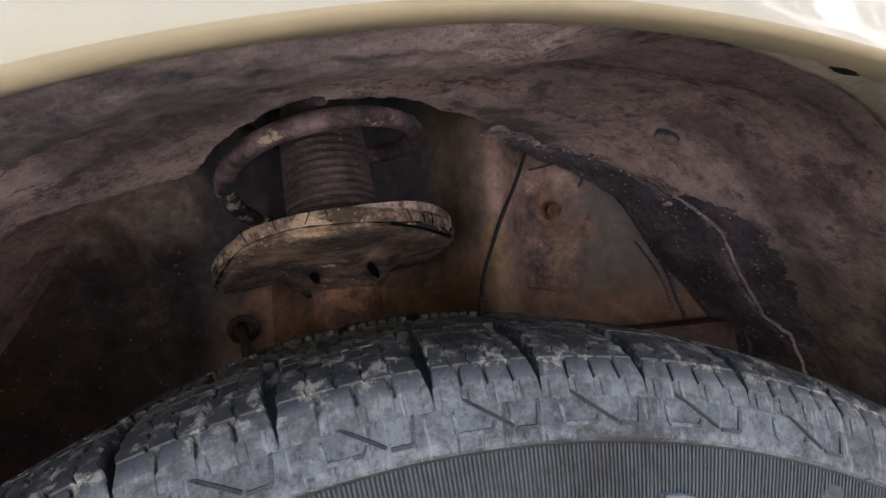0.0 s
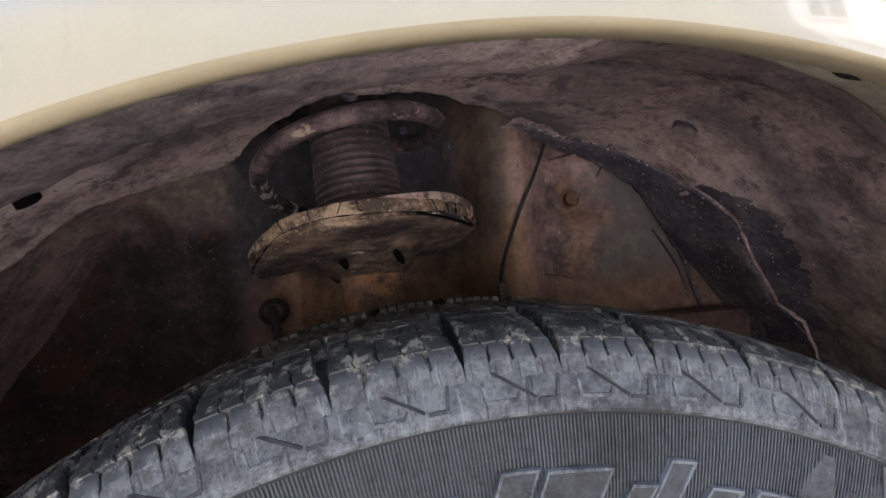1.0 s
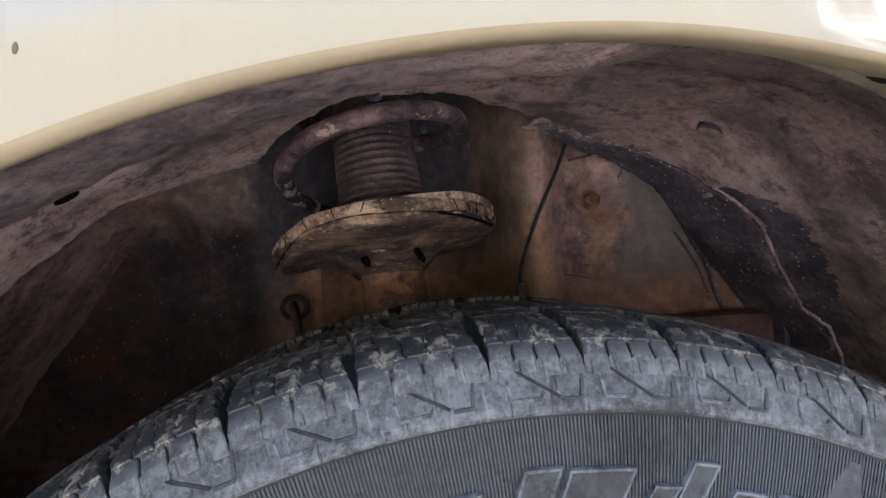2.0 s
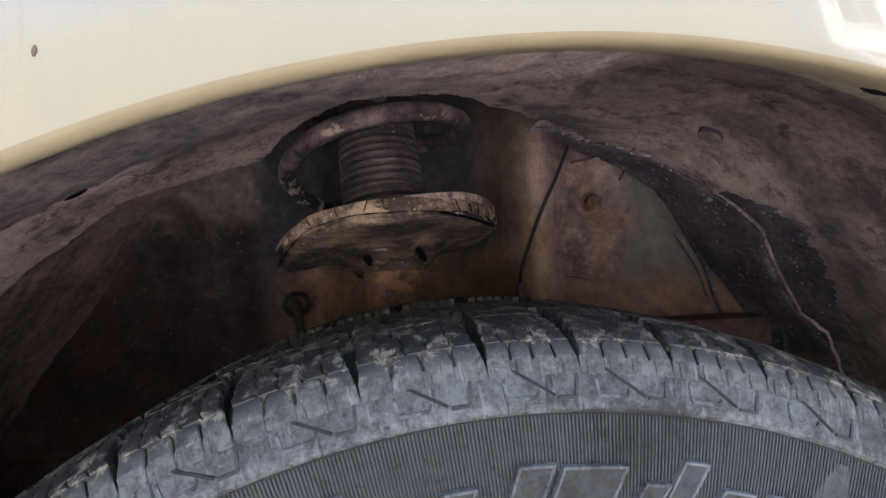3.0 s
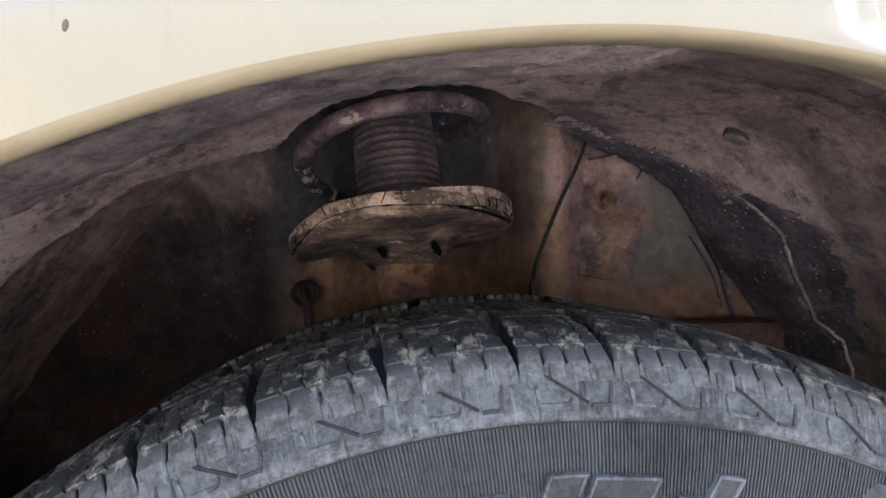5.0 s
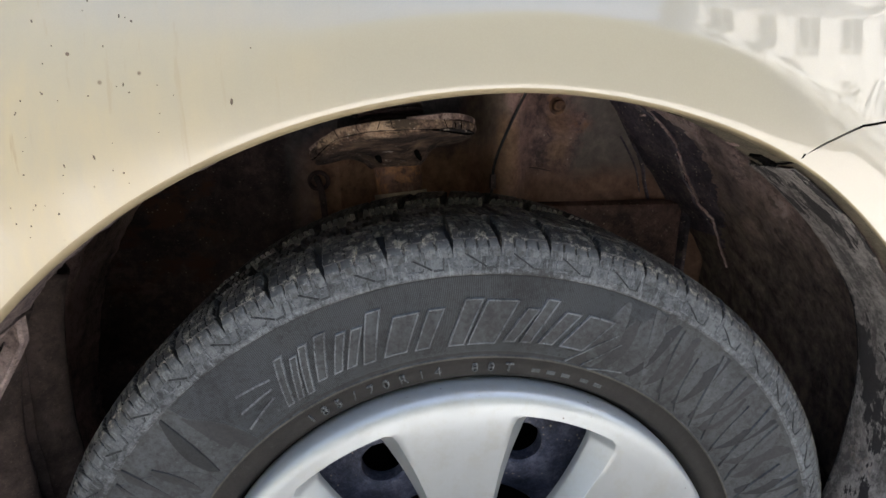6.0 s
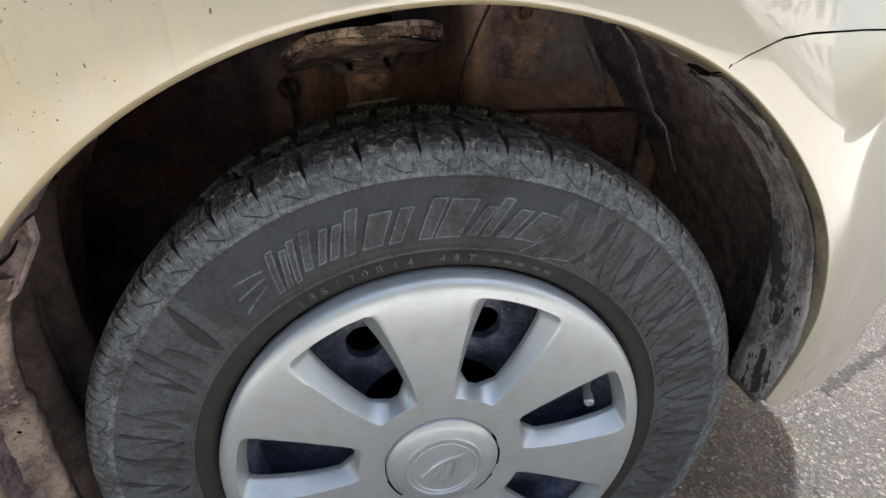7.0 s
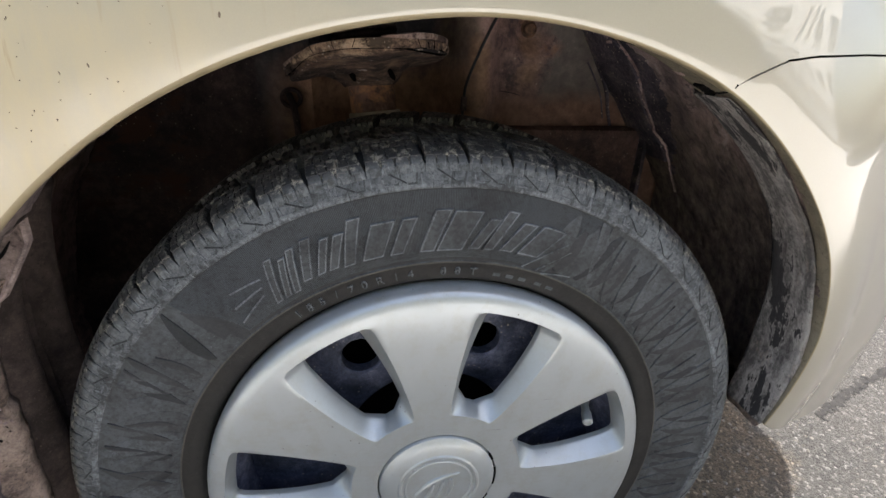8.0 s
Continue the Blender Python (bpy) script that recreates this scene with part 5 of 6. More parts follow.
def build_tyre():
    tyre = new("tyre")
    tyre.parent = car
    tagged(tyre, "dusty black winter tyre with siped tread")
    half = SIDE + GROOVE
    profile = half + [(TYRE_W - y, r) for y, r in reversed(half[:-1])]
    n = 216
    bm = bmesh.new()
    rows = [[flat(wheel_point(r, k * 360 / n, y)) for y, r in profile] for k in range(n)]
    grid(bm, rows, closed_u=True)
    for f in bm.faces:
        c = f.calc_center_median()
        r = math.hypot(c.x, c.z - AXLE.z)
        f.material_index = 0
        if c.y < 0.05:
            f.material_index = 3 if r < 0.2170 else 5 if r < 0.2186 else 4 if 0.2766 < r < 0.2803 else 1 if 0.2765 < r < 0.2908 else 2 if r > 0.29 else 0
            if 0.219 < r < 0.2764 and 64 < math.degrees(math.atan2(c.z - AXLE.z, c.x)) < 131.5 + 4 * math.sin(math.pi * (r - 0.219) / 0.058):
                f.material_index = 6
        if r > 0.2935 or 0.01 < c.y < TYRE_W - 0.01 and r > 0.2925:
            f.material_index = 2
    part("carcass", bm, [RUBBER, RUBBER_DUSTY, RUBBER_FLOOR, RUBBER_BEAD, RUBBER_RING, RUBBER_LINE, RUBBER_BAND], tyre, "", 50)

    def shoulder_r(y):
        return curve_of(y, [-0.004, -0.002, 0.001, 0.006, 0.013, 0.022, 0.040, 0.0925], [0.281, 0.2865, 0.2935, 0.2995, 0.3030, 0.3048, 0.3062, 0.3075])

    def channel(y):
        """How far the cross channels open, in degrees: a thin crease on the shoulder, wide on the running surface."""
        return curve_of(y, [-0.0012, 0.0010, 0.0045, 0.010, 0.020, 0.036], [0.05, 0.16, 0.52, 0.95, 1.25, 1.35])

    def slab(bm, a0, a1, sink, lift, use, skew, mirror=False, zig=0.0, pitch=None):
        """A bar of rubber across the tread. Its ends a0 and a1 are degrees, or shares of the pitch between two channels."""
        rows = []
        for k, y in enumerate(use):
            shift = skew * (y + 0.0012) / 0.04 + zig * (k % 2)
            wide = pitch - channel(y) if pitch else 1.0
            top = shoulder_r(y) - sink
            low = top - lift
            b0, b1 = a0 * wide + shift, a1 * wide + shift
            yy = TYRE_W - y if mirror else y
            pts = [(low, b0), (top - 0.0007, b0), (top, b0 + 0.10), (top, b1 - 0.10), (top - 0.0007, b1), (low, b1)]
            rows.append([wheel_point(r, 90 + a, yy) - Vector((0, 0, AXLE.z)) for r, a in pts])
        vs = grid(bm, rows, closed_v=True)
        bm.faces.new(vs[0])
        bm.faces.new(vs[-1])

    def shoulder_block(pitch, mirror):
        """Foot with shallow pads, notched edge, and three siped rows on the running surface."""
        bm = bmesh.new()
        slab(bm, -0.5, 0.5, 0.0024, 0.0075, [-0.0012, 0.0010, 0.0045, 0.010, 0.016, 0.026, 0.036], 0.8, mirror, 0, pitch)
        n = 4
        for c in range(n):
            a, b = -0.5 + c / n, -0.5 + (c + 1) / n
            end = 0.028 if c < n - 1 else 0.0
            slab(bm, a, b - 0.28 / n, 0.0, 0.003, [-0.0012, 0.0010], 0.8, mirror, 0, pitch)
            slab(bm, b - 0.28 / n, b, 0.0008, 0.002, [-0.0012, 0.0010], 0.8, mirror, 0, pitch)
            slab(bm, a, b - end, 0.0, 0.0034, [0.0010, 0.0028, 0.0045], 0.8, mirror, 0, pitch)
        for y0, y1, n, sink in ((0.0050, 0.0142, 5, 0.0), (0.0150, 0.0248, 6, 0.0002), (0.0258, 0.0360, 5, 0.0)):
            for c in range(n):
                a, b = -0.5 + c / n, -0.5 + (c + 1) / n
                slab(bm, a, b - (0.011 if c < n - 1 else 0.0), sink, 0.0034, list(np.linspace(y0, y1, 6)), 0.8, mirror, 0.16, pitch)
        return bm

    def middle_block(mirror):
        bm = bmesh.new()
        ys = [0.0385, 0.048, 0.058, 0.068, 0.078]
        slab(bm, -2.75, 2.75, 0.0024, 0.0065, ys, 2.0, mirror, 0.5)
        for c in range(6):
            slab(bm, -2.75 + c * 5.5 / 6, -2.75 + (c + 1) * 5.5 / 6 - 0.22, 0.0, 0.0032, ys, 2.0, mirror, 0.5)
        return bm

    def lay(me, turn):
        if 256 < (90 + turn) % 360 < 284:
            return
        ob = new("tread_block", me)
        ob.parent = tyre
        ob.matrix_basis = Matrix.Translation(AXLE) @ Matrix.Rotation(-radians(turn), 4, "Y")

    # The pitch varies round the tyre.
    cuts = [67.5, 74.2, 80.9, 87.2, 93.2, 101.2, 108.9, 115.8]
    cuts += [115.8 + 311.7 / 46 * k for k in range(1, 47)]
    made = {}
    for mirror, offset in ((False, 0.0), (True, 2.2)):
        for a, b in zip(cuts, cuts[1:]):
            key = (round(b - a, 2), mirror)
            if key not in made:
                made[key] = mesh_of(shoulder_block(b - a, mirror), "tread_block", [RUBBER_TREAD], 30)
            lay(made[key], (a + b) / 2 - 90 + offset)
    for mirror, offset in ((False, 3.3), (True, 1.2)):
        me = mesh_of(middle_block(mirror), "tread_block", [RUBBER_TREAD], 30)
        for k in range(54):
            lay(me, k * 360 / 54 + offset)

    # Slanted shoulder marks: a dark bar for the shaded cut, a thin raised triangle.
    def strip(bm, a, b, w, up=0.0007, down=0.0015):
        (r0, d0), (r1, d1) = a, b
        pts = []
        n = max(2, int(abs(d1 - d0) / 1.5 + abs(r1 - r0) / 0.006) + 2)
        for k in range(n):
            f = k / (n - 1)
            pts.append((r0 + (r1 - r0) * f, d0 + (d1 - d0) * f))
        rows = []
        for k, (r, d) in enumerate(pts):
            dx, dr = (radians(b[1] - a[1]) * r, b[0] - a[0])
            L = math.hypot(dx, dr) or 1
            nr, nd = dx / L * w / 2, -dr / L * w / 2 / r
            row = []
            for s, lift in ((-1, -down), (-0.8, up), (0.8, up), (1, -down)):
                rr, dd = r + nr * s, d + math.degrees(nd * s)
                row.append(wheel_point(rr, dd, side_at(rr) - lift) - Vector((0, 0, AXLE.z)))
            rows.append(row)
        vs = grid(bm, rows)
        bm.faces.new(vs[0])
        bm.faces.new(vs[-1])

    bm = bmesh.new()
    strip(bm, (0.2898, 90), (0.2818, 87.4), 0.0011, 0.0005)
    cut = mesh_of(bm, "shoulder_cut", [RUBBER_CLEAN], 0)
    bm = bmesh.new()
    strip(bm, (0.2815, 90.5), (0.2815, 88.6), 0.0012, 0.0005)
    strip(bm, (0.2815, 90.5), (0.2893, 90.7), 0.0013, 0.0005)
    strip(bm, (0.2815, 88.6), (0.2835, 88.4), 0.0010, 0.0005)
    strip(bm, (0.2812, 87.2), (0.2812, 86.0), 0.0012, 0.0005)
    strip(bm, (0.2812, 86.0), (0.2890, 85.8), 0.0013, 0.0005)
    mark = mesh_of(bm, "shoulder_mark", [RUBBER_RIDGE], 0)
    gaps = [6.0, 6.36, 7.1, 6.9, 6.6, 7.2]
    k = 0
    degs = [72.2, 79.3, 85.7, 91.7, 98.6, 105.8, 113.0]
    while len(degs) < 54:
        degs.append(degs[-1] + gaps[k % 6])
        k += 1
    for d in degs:
        if d > 424 or 240 < d % 360 < 300:
            continue
        for me, name in ((cut, "shoulder_cut"), (mark, "shoulder_mark")):
            ob = new(name, me)
            ob.parent = tyre
            ob.matrix_basis = Matrix.Translation(AXLE) @ Matrix.Rotation(-radians(d - 90), 4, "Y")

    # Fine radial ribs behind the lettering.
    bm = bmesh.new()
    ribs = 292
    for k in range(ribs):
        d = 62.0 + 73.0 * k / ribs
        top = 0.2758
        low = 0.222 if 74 < d < 131 else 0.222 + 0.042 * min(1, (74 - d) / 12 if d < 74 else (max(0, d - 131) / 4) ** 0.5)
        strip(bm, (low, d - 0.4), (top, d), 0.00068, 0.0005, 0.001)
    for v in bm.verts:
        v.co.z += AXLE.z
    part("fine_ribs", bm, RUBBER_RIB, tyre, "fine radial moulded ribs", 0, "stuff")

    # Moulded maker's band: slanted outlined blocks.
    def outline(d0, width, r0, r1, lean, w=0.0008):
        bm = bmesh.new()
        corners = [(r0, d0), (r1, d0 - lean), (r1, d0 - lean - width), (r0, d0 - width)]
        ring = []
        for (ra, da), (rb, db) in zip(corners, corners[1:] + corners[:1]):
            ring += [(ra + (rb - ra) * f, da + (db - da) * f) for f in (0, 0.2, 0.4, 0.6, 0.8)]
        rc, dc = (r0 + r1) / 2, d0 - (lean + width) / 2
        rows = []
        for inset, lift in ((-0.0003, -0.0012), (0.0, 0.0021), (w, 0.0021), (w * 1.3, 0.0017), (1.0, 0.0017)):
            fr, fd = (max(0.02, 1 - inset / half) for half in ((r1 - r0) / 2, radians(width / 2) * rc))
            loop = [(rc + (r - rc) * fr, dc - lean * (r - rc) / (r1 - r0) * fr + (d - dc + lean * (r - rc) / (r1 - r0)) * fd) for r, d in ring]
            rows.append([wheel_point(r, d, side_at(r) - lift) for r, d in loop])
        grid(bm, rows, closed_v=True)
        bm.faces.ensure_lookup_table()
        for f in bm.faces[3 * len(ring):]:
            f.material_index = 1
        return bm

    bars = ((122.6, 1.3, 0.2270, 0.2600), (120.6, 1.2, 0.2270, 0.2560), (118.8, 1.3, 0.2270, 0.2600), (116.2, 1.7, 0.2320, 0.2620), (113.4, 1.5, 0.2320, 0.2575), (111.2, 1.7, 0.2320, 0.2570), (108.6, 2.1, 0.2305, 0.2645), (105.2, 3.8, 0.2305, 0.2570), (100.2, 2.4, 0.2300, 0.2570), (94.9, 2.6, 0.2290, 0.2615), (91.8, 4.6, 0.2290, 0.2605), (85.9, 1.9, 0.2305, 0.2555), (83.2, 1.9, 0.2305, 0.2630), (80.0, 2.4, 0.2310, 0.2560), (76.4, 4.2, 0.2310, 0.2570))
    for d0, width, r0, r1 in bars:
        part("raised_bar", outline(d0, width, r0, r1, 3.0), [RUBBER_MARK, RUBBER_FACE], tyre, "", 0)

    # Pointed blades at both ends of the band.
    for (r0, d0), (r1, d1), w in (((0.2530, 127.2), (0.2500, 121.8), 0.0030), ((0.2420, 128.6), (0.2440, 122.6), 0.0032), ((0.2300, 129.8), (0.2380, 123.2), 0.0030), ((0.2200, 74.0), (0.2495, 67.6), 0.0022), ((0.2195, 70.8), (0.2440, 66.4), 0.0018), ((0.2185, 69.4), (0.2250, 63.2), 0.0020)):
        bm = bmesh.new()
        strip(bm, (r0, d0), (r1, d1), w * 0.5, 0.0013, 0.001)
        for v in bm.verts:
            v.co.z += AXLE.z
        part("raised_blade", bm, RUBBER_MARK, tyre, "", 0)

    # Size marking, letter by letter along the bead.
    def letter(text, deg, r, size, name):
        data = bpy.data.curves.new(name, "FONT")
        data.body, data.size, data.extrude, data.align_x = text, size, 0.0008, "CENTER"
        data.resolution_u = 3
        ob = bpy.data.objects.new(name, data)
        scene.collection.objects.link(ob)
        bpy.context.view_layer.update()
        me = bpy.data.meshes.new_from_object(ob.evaluated_get(bpy.context.evaluated_depsgraph_get()))
        bpy.data.objects.remove(ob)
        me.materials.clear()
        me.materials.append(RUBBER_RIDGE)
        ob = new(name, me)
        ob.parent = tyre
        p = wheel_point(r, deg, side_at(r) - 0.0007)
        ob.matrix_basis = Matrix.Translation(p) @ Matrix.Rotation(radians(90 - deg), 4, "Y") @ Matrix.Rotation(radians(90 + 12), 4, "X")

    for ch, d in zip("185/70R14", (121.4, 118.6, 115.8, 112.6, 109.4, 106.6, 103.4, 100.0, 97.0)):
        letter(ch, d, 0.2065, 0.0098, "size_letter")
    for ch, d in zip("88T", (90.2, 87.2, 83.8)):
        letter(ch, d, 0.2065, 0.0098, "size_letter")
    for d in (78.5, 75.5, 72.5, 68.5, 65.5):
        bm = bmesh.new()
        strip(bm, (0.2085, d + 0.8), (0.2085, d - 0.8), 0.0035, 0.0006)
        for v in bm.verts:
            v.co.z += AXLE.z
        part("raised_bar", bm, RUBBER_LEAF, tyre, "", 0)

    # Leaf-like facets fanning over the rest of the sidewall.
    def leaf(d0, d1, r0, r1, wide, lean):
        bm = bmesh.new()
        rows = []
        for f in np.linspace(0, 1, 9):
            r, d = r0 + (r1 - r0) * f, d0 + (d1 - d0) * f**1.25
            w = wide * (0.08 + math.sin(math.pi * min(1, 0.06 + 0.90 * f**0.8)))
            rows.append([wheel_point(r, d + w * k, side_at(r) - lift) for k, lift in ((-1, -0.0006), (-0.9, 0.0003 + 0.0009 * (lean < 0)), (0.15 * lean, 0.0009), (0.9, 0.0003 + 0.0009 * (lean > 0)), (1, -0.0006))])
        grid(bm, rows)
        return bm

    rnd = random.Random(6)
    for base in (69, 57, 44, 31, 18, 5, -8, -21, -34, 147, 160, 173, 186, 199, 212):
        for k, (start, turn, wide, mt) in enumerate(((0, 5.5, 2.2, RUBBER_LEAF), (-2.2, 0.5, 1.5, RUBBER_BAND), (-4.8, 6.5, 2.6, RUBBER_FACE), (-7.0, -2.5, 1.3, RUBBER_CLEAN), (-9.0, 4.0, 2.0, RUBBER_BLADE), (-11.2, -3.5, 1.6, RUBBER_BAND))):
            if base == 147 and k > 3:
                continue
            if base == 69:
                turn = min(turn, -1.0)
            tip = 0.2757 - (0.012 if k % 3 == 1 else 0.0) - 0.004 * rnd.random()
            first = base + start + rnd.uniform(-0.7, 0.7)
            part("sidewall_rib", leaf(first, first + turn + rnd.uniform(-1.5, 1.5), 0.2205 + 0.004 * (k % 2), tip, wide * rnd.uniform(0.8, 1.2), 1 if turn > 2 else -1), mt, tyre, "", 0)


build_tyre()


def sector_loop(kind, m=7):
    """Corner-matched loops round one opening, as (radius, degrees from its middle)."""
    half = 360 / 7 / 2
    if kind == "outer":
        corners = [(0.1895, -half), (0.1895, half), (0.0545, half), (0.0545, -half)]
    elif kind == "face":
        corners = [(0.1815, -12.6), (0.1815, 12.6), (0.0775, 14.6), (0.0775, -14.6)]
    else:
        corners = [(0.1765, -8.3), (0.1765, 8.3), (0.0820, 10.2), (0.0820, -10.2)]
    out = []
    for k in range(4):
        (r0, d0), (r1, d1) = corners[k], corners[(k + 1) % 4]
        for j in range(m):
            f = j / m
            if k in (0, 2):
                out.append((r0 + (r1 - r0) * f, d0 + (d1 - d0) * f))
            else:
                # Upright sides run straight in the plane.
                a = Vector((r0 * math.cos(radians(d0)), r0 * math.sin(radians(d0))))
                b = Vector((r1 * math.cos(radians(d1)), r1 * math.sin(radians(d1))))
                c = a.lerp(b, f)
                if kind != "outer":
                    c.y += 4 * f * (1 - f) * 0.0035 * (1 if d0 > 0 else -1)
                out.append((c.length, math.degrees(math.atan2(c.y, c.x))))
    if kind != "outer":
        # Rounded corners.
        n = len(out)
        pts = [Vector((r * math.cos(radians(d)), r * math.sin(radians(d)))) for r, d in out]
        soft = [p.copy() for p in pts]
        for k in range(4):
            i = k * m
            soft[i] = (pts[i - 1] + 2 * pts[i] + pts[(i + 1) % n]) / 4
        if kind == "deep":
            # The corners next to the hub are cut off.
            for i, back, on in ((2 * m, 2, 5), (3 * m, 5, 2)):
                for j in range(-back, on + 1):
                    soft[i + j] = pts[i - back].lerp(pts[i + on], (j + back) / (back + on))
        out = [(p.length, math.degrees(math.atan2(p.y, p.x))) for p in soft]
    return out


def cover_y(r):
    return curve_of(r, [0.0, 0.05, 0.08, 0.12, 0.16, 0.18, 0.190, 0.1945, 0.197, 0.1978], [-0.006, -0.008, -0.010, -0.0122, -0.0126, -0.0118, -0.0102, -0.0080, -0.0040, 0.004])


def build_wheel_cover():
    cover = new("wheel_cover")
    cover.parent = car
    tagged(cover, "silver plastic wheel cover with seven openings")
    bm = bmesh.new()
    outer, face, deep = sector_loop("outer", 14), sector_loop("face", 14), sector_loop("deep", 14)
    for s in range(7):
        mid = 95 + 360 / 7 / 2 + s * 360 / 7
        rows = []
        for f in (0, 0.3, 0.55, 0.75, 0.9, 1.0):
            rows.append([(a[0] + (b[0] - a[0]) * f, a[1] + (b[1] - a[1]) * f, 0.0) for a, b in zip(outer, face)])
        for f, y in ((0.03, 0.0003), (0.07, 0.0011), (0.93, 0.0130), (1.0, 0.0150), (1.0, 0.0190)):
            rows.append([(a[0] + (b[0] - a[0]) * f, a[1] + (b[1] - a[1]) * f, y) for a, b in zip(face, deep)])
        grid(bm, [[wheel_point(r, mid + d, cover_y(r) + y) for r, d, y in row] for row in rows], closed_v=True)
    # Rolled rim and hub ring.
    n = 7 * 14
    degs = [95 + k * 360 / n for k in range(n)]
    grid(bm, [[wheel_point(r, d, cover_y(r)) for d in degs] for r in (0.1895, 0.192, 0.1945, 0.1962, 0.1972, 0.1978)] + [[wheel_point(0.1972, d, 0.012) for d in degs]], closed_v=True)
    grid(bm, [[wheel_point(r, d, y) for d in degs] for r, y in ((0.0545, cover_y(0.0545)), (0.0540, cover_y(0.054) + 0.004), (0.052, 0.006))], closed_v=True)
    bmesh.ops.remove_doubles(bm, verts=bm.verts, dist=0.0001)
    part("cover_face", bm, SILVER, cover, "", 40)
    # Centre cap with its ring and plain emblem relief.
    bm = bmesh.new()
    prof = [(0.000, 0.0532), (0.0085, 0.0532), (0.0104, 0.0524), (0.0125, 0.0490), (0.0138, 0.045), (0.0150, 0.0375), (0.0162, 0.0362), (0.0162, 0.0345), (0.0148, 0.0335), (0.0150, 0.018), (0.0152, 0.0001)]
    lathe(bm, AXLE, (0, -1, 0), prof, 72)
    part("centre_cap", bm, SILVER, cover, "silver centre cap with a raised ring", 30)
    # Plain relief: a ring with a curved bar and three short ribs below it.
    bm = bmesh.new()
    tube(bm, [(0.0305 * math.cos(a), -0.0152, AXLE.z + 0.0305 * math.sin(a)) for a in np.linspace(0, math.tau, 49)], 0.0012, 8, False)
    part("emblem_ring", bm, SILVER, cover)
    for line in ([(-0.021, -0.008), (-0.010, 0.004), (0.004, 0.011), (0.019, 0.014)], [(-0.004, 0.004), (-0.006, -0.004), (-0.012, -0.013)], [(0.004, 0.006), (0.002, -0.004), (-0.003, -0.015)], [(0.011, 0.008), (0.011, -0.003), (0.007, -0.014)]):
        bm = bmesh.new()
        tube(bm, smooth_line([(x, -0.0153, AXLE.z + z) for x, z in line], 14), [0.0011 + 0.0013 * math.sin(math.pi * min(1, k / 14 + 0.1)) for k in range(15)], 8)
        part("emblem_bar", bm, SILVER, cover, "plain raised emblem bar")
    for mid, wide in ((-2, 22), (-40, 26), (-95, 26), (-150, 26), (25, 8)):
        bm = bmesh.new()
        rows = []
        for d in np.linspace(mid - wide / 2, mid + wide / 2, 8):
            rows.append([wheel_point(0.0508, d, cover_y(0.054) - 0.0012), wheel_point(0.0550, d, cover_y(0.054) - 0.0012), wheel_point(0.0550, d, 0.0), wheel_point(0.0508, d, 0.0)])
        vs = grid(bm, rows, closed_v=True)
        bm.faces.new(vs[0])
        bm.faces.new(vs[-1])
        part("cap_slot", bm, BLACK, cover)


build_wheel_cover()


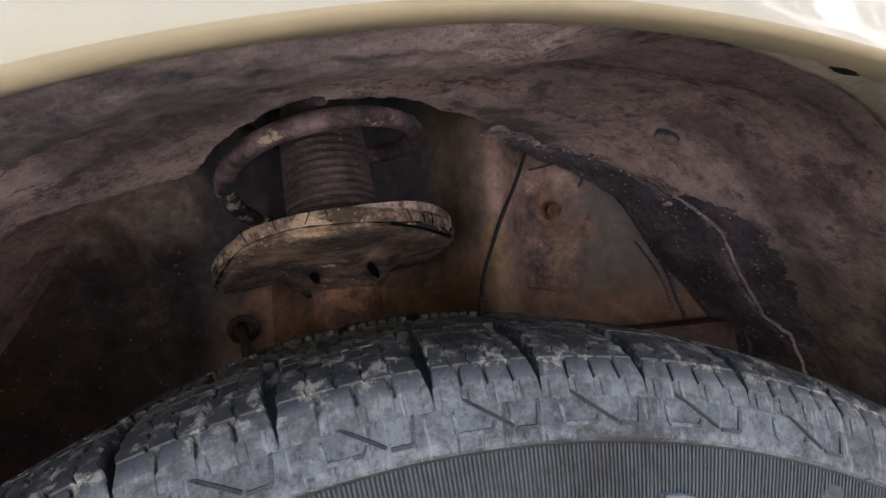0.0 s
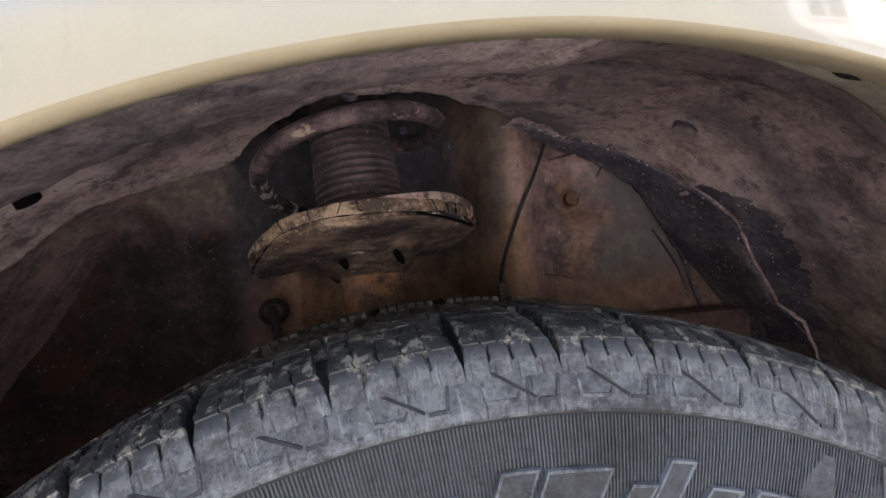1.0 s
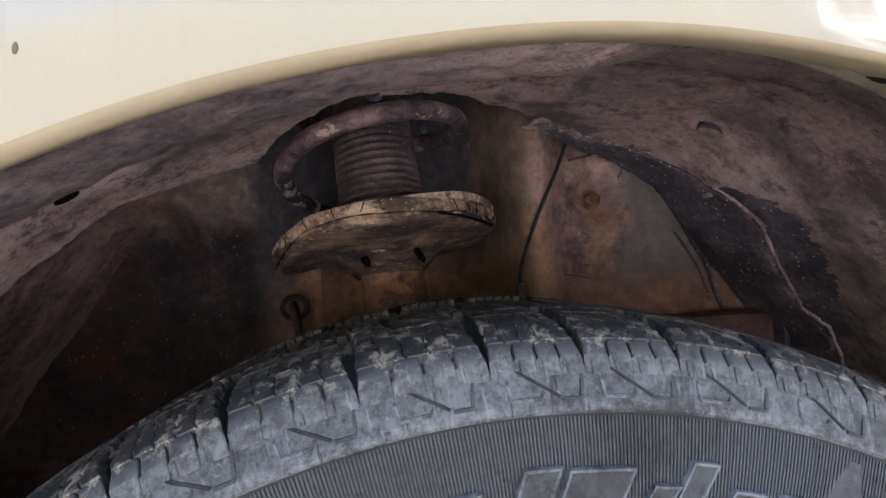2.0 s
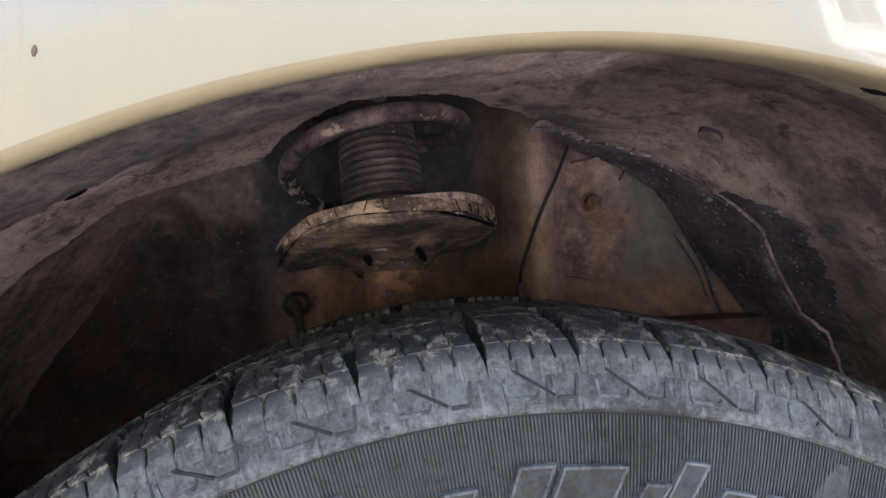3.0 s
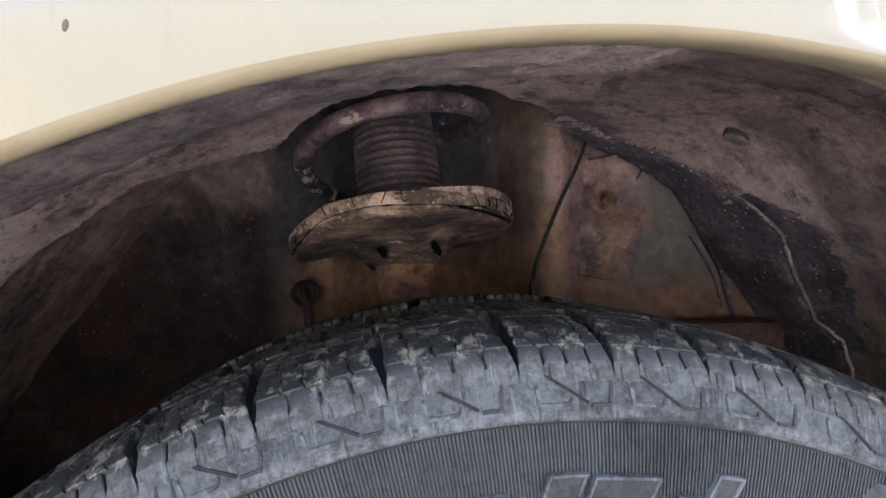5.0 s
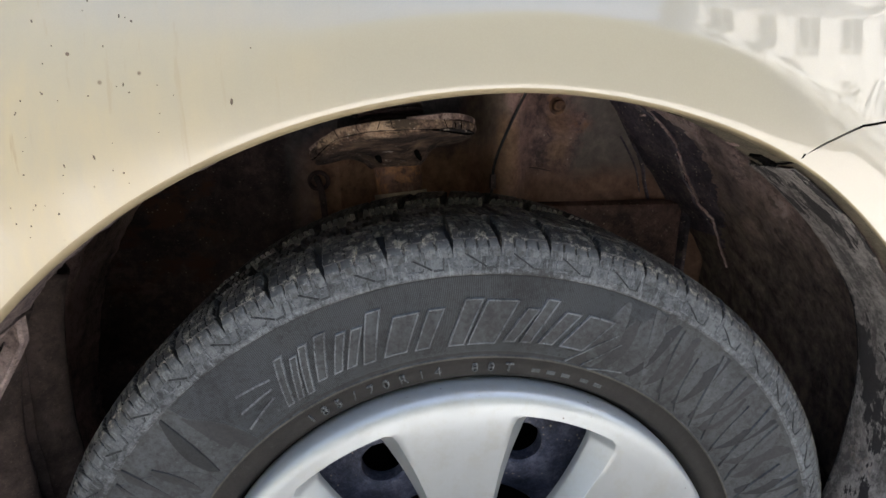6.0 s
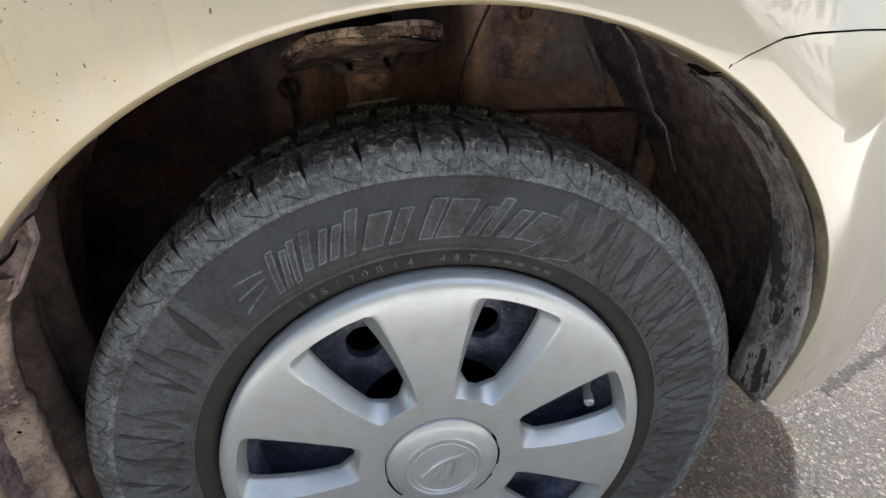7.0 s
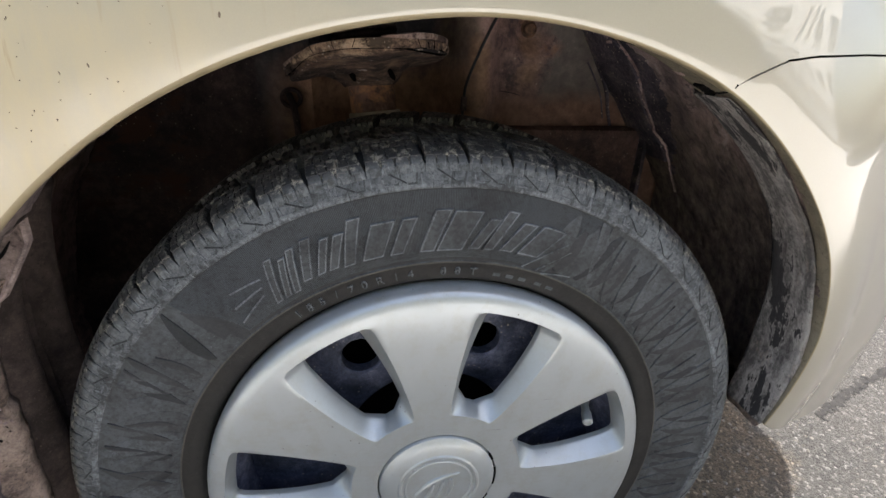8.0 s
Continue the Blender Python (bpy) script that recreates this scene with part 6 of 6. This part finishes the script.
def build_rim():
    rim = new("steel_wheel")
    rim.parent = car
    tagged(rim, "dark painted steel wheel behind the cover")
    bm = bmesh.new()
    n = 7 * 24
    degs = [95 + k * 360 / n for k in range(n)]
    barrel = [(0.190, 0.016), (0.184, 0.020), (0.176, 0.030), (0.172, 0.055), (0.160, 0.075), (0.160, 0.15), (0.182, 0.175)]
    grid(bm, [[wheel_point(r, d, y) for d in degs] for r, y in barrel], closed_v=True)
    part("rim_barrel", bm, STEEL, rim)
    # Disc with seven round vents.
    bm = bmesh.new()
    half, m = 360 / 14, 6
    for s in range(7):
        mid = 95 + half + s * 2 * half
        corners = [(0.172, -half), (0.172, half), (0.0830, half), (0.0830, -half)]
        ring, hole = [], []
        c = 0.1275
        for k in range(4):
            (r0, d0), (r1, d1) = corners[k], corners[(k + 1) % 4]
            for j in range(m):
                f = j / m
                ring.append((r0 + (r1 - r0) * f, d0 + (d1 - d0) * f))
        for r, d in ring:
            v = Vector((r * math.cos(radians(d)) - c, r * math.sin(radians(d))))
            v = v.normalized() * 0.0174 + Vector((c, 0))
            hole.append((v.length, math.degrees(math.atan2(v.y, v.x))))
        rows = []
        for f, y in ((0, 0), (0.4, -0.001), (0.8, -0.003), (0.95, -0.003), (1.0, -0.001), (1.0, 0.010)):
            rows.append([wheel_point(a[0] + (b[0] - a[0]) * f, mid + a[1] + (b[1] - a[1]) * f, 0.040 + y + 0.25 * (abs(a[0] + (b[0] - a[0]) * f - 0.125)) ** 1.3) for a, b in zip(ring, hole)])
        grid(bm, rows, closed_v=True)
    grid(bm, [[wheel_point(r, d, y) for d in degs] for r, y in ((0.0830, 0.0430), (0.0815, 0.046), (0.0805, 0.052))], closed_v=True)
    bmesh.ops.remove_doubles(bm, verts=bm.verts, dist=0.0002)
    part("rim_disc", bm, STEEL, rim, "blue-black steel disc with round vents")
    # Recess and brake disc are near-black, with their shade in the colour.
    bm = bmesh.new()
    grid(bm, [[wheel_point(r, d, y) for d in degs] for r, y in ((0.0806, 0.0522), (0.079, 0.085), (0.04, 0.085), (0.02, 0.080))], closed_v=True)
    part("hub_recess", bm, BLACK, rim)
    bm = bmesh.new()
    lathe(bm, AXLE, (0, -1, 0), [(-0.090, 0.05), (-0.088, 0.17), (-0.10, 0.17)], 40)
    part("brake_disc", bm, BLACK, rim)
    bm = bmesh.new()
    a, b = wheel_point(0.160, 18, 0.030), wheel_point(0.150, 17, -0.002)
    tube(bm, [a, a.lerp(b, 0.3), a.lerp(b, 0.35), a.lerp(b, 0.62), a.lerp(b, 0.64), a.lerp(b, 0.96), b], [0.0055, 0.005, 0.0038, 0.0038, 0.0048, 0.0048, 0.0035], 12)
    part("valve", bm, SILVER, rim, "tyre valve with a worn dark cap")


build_rim()
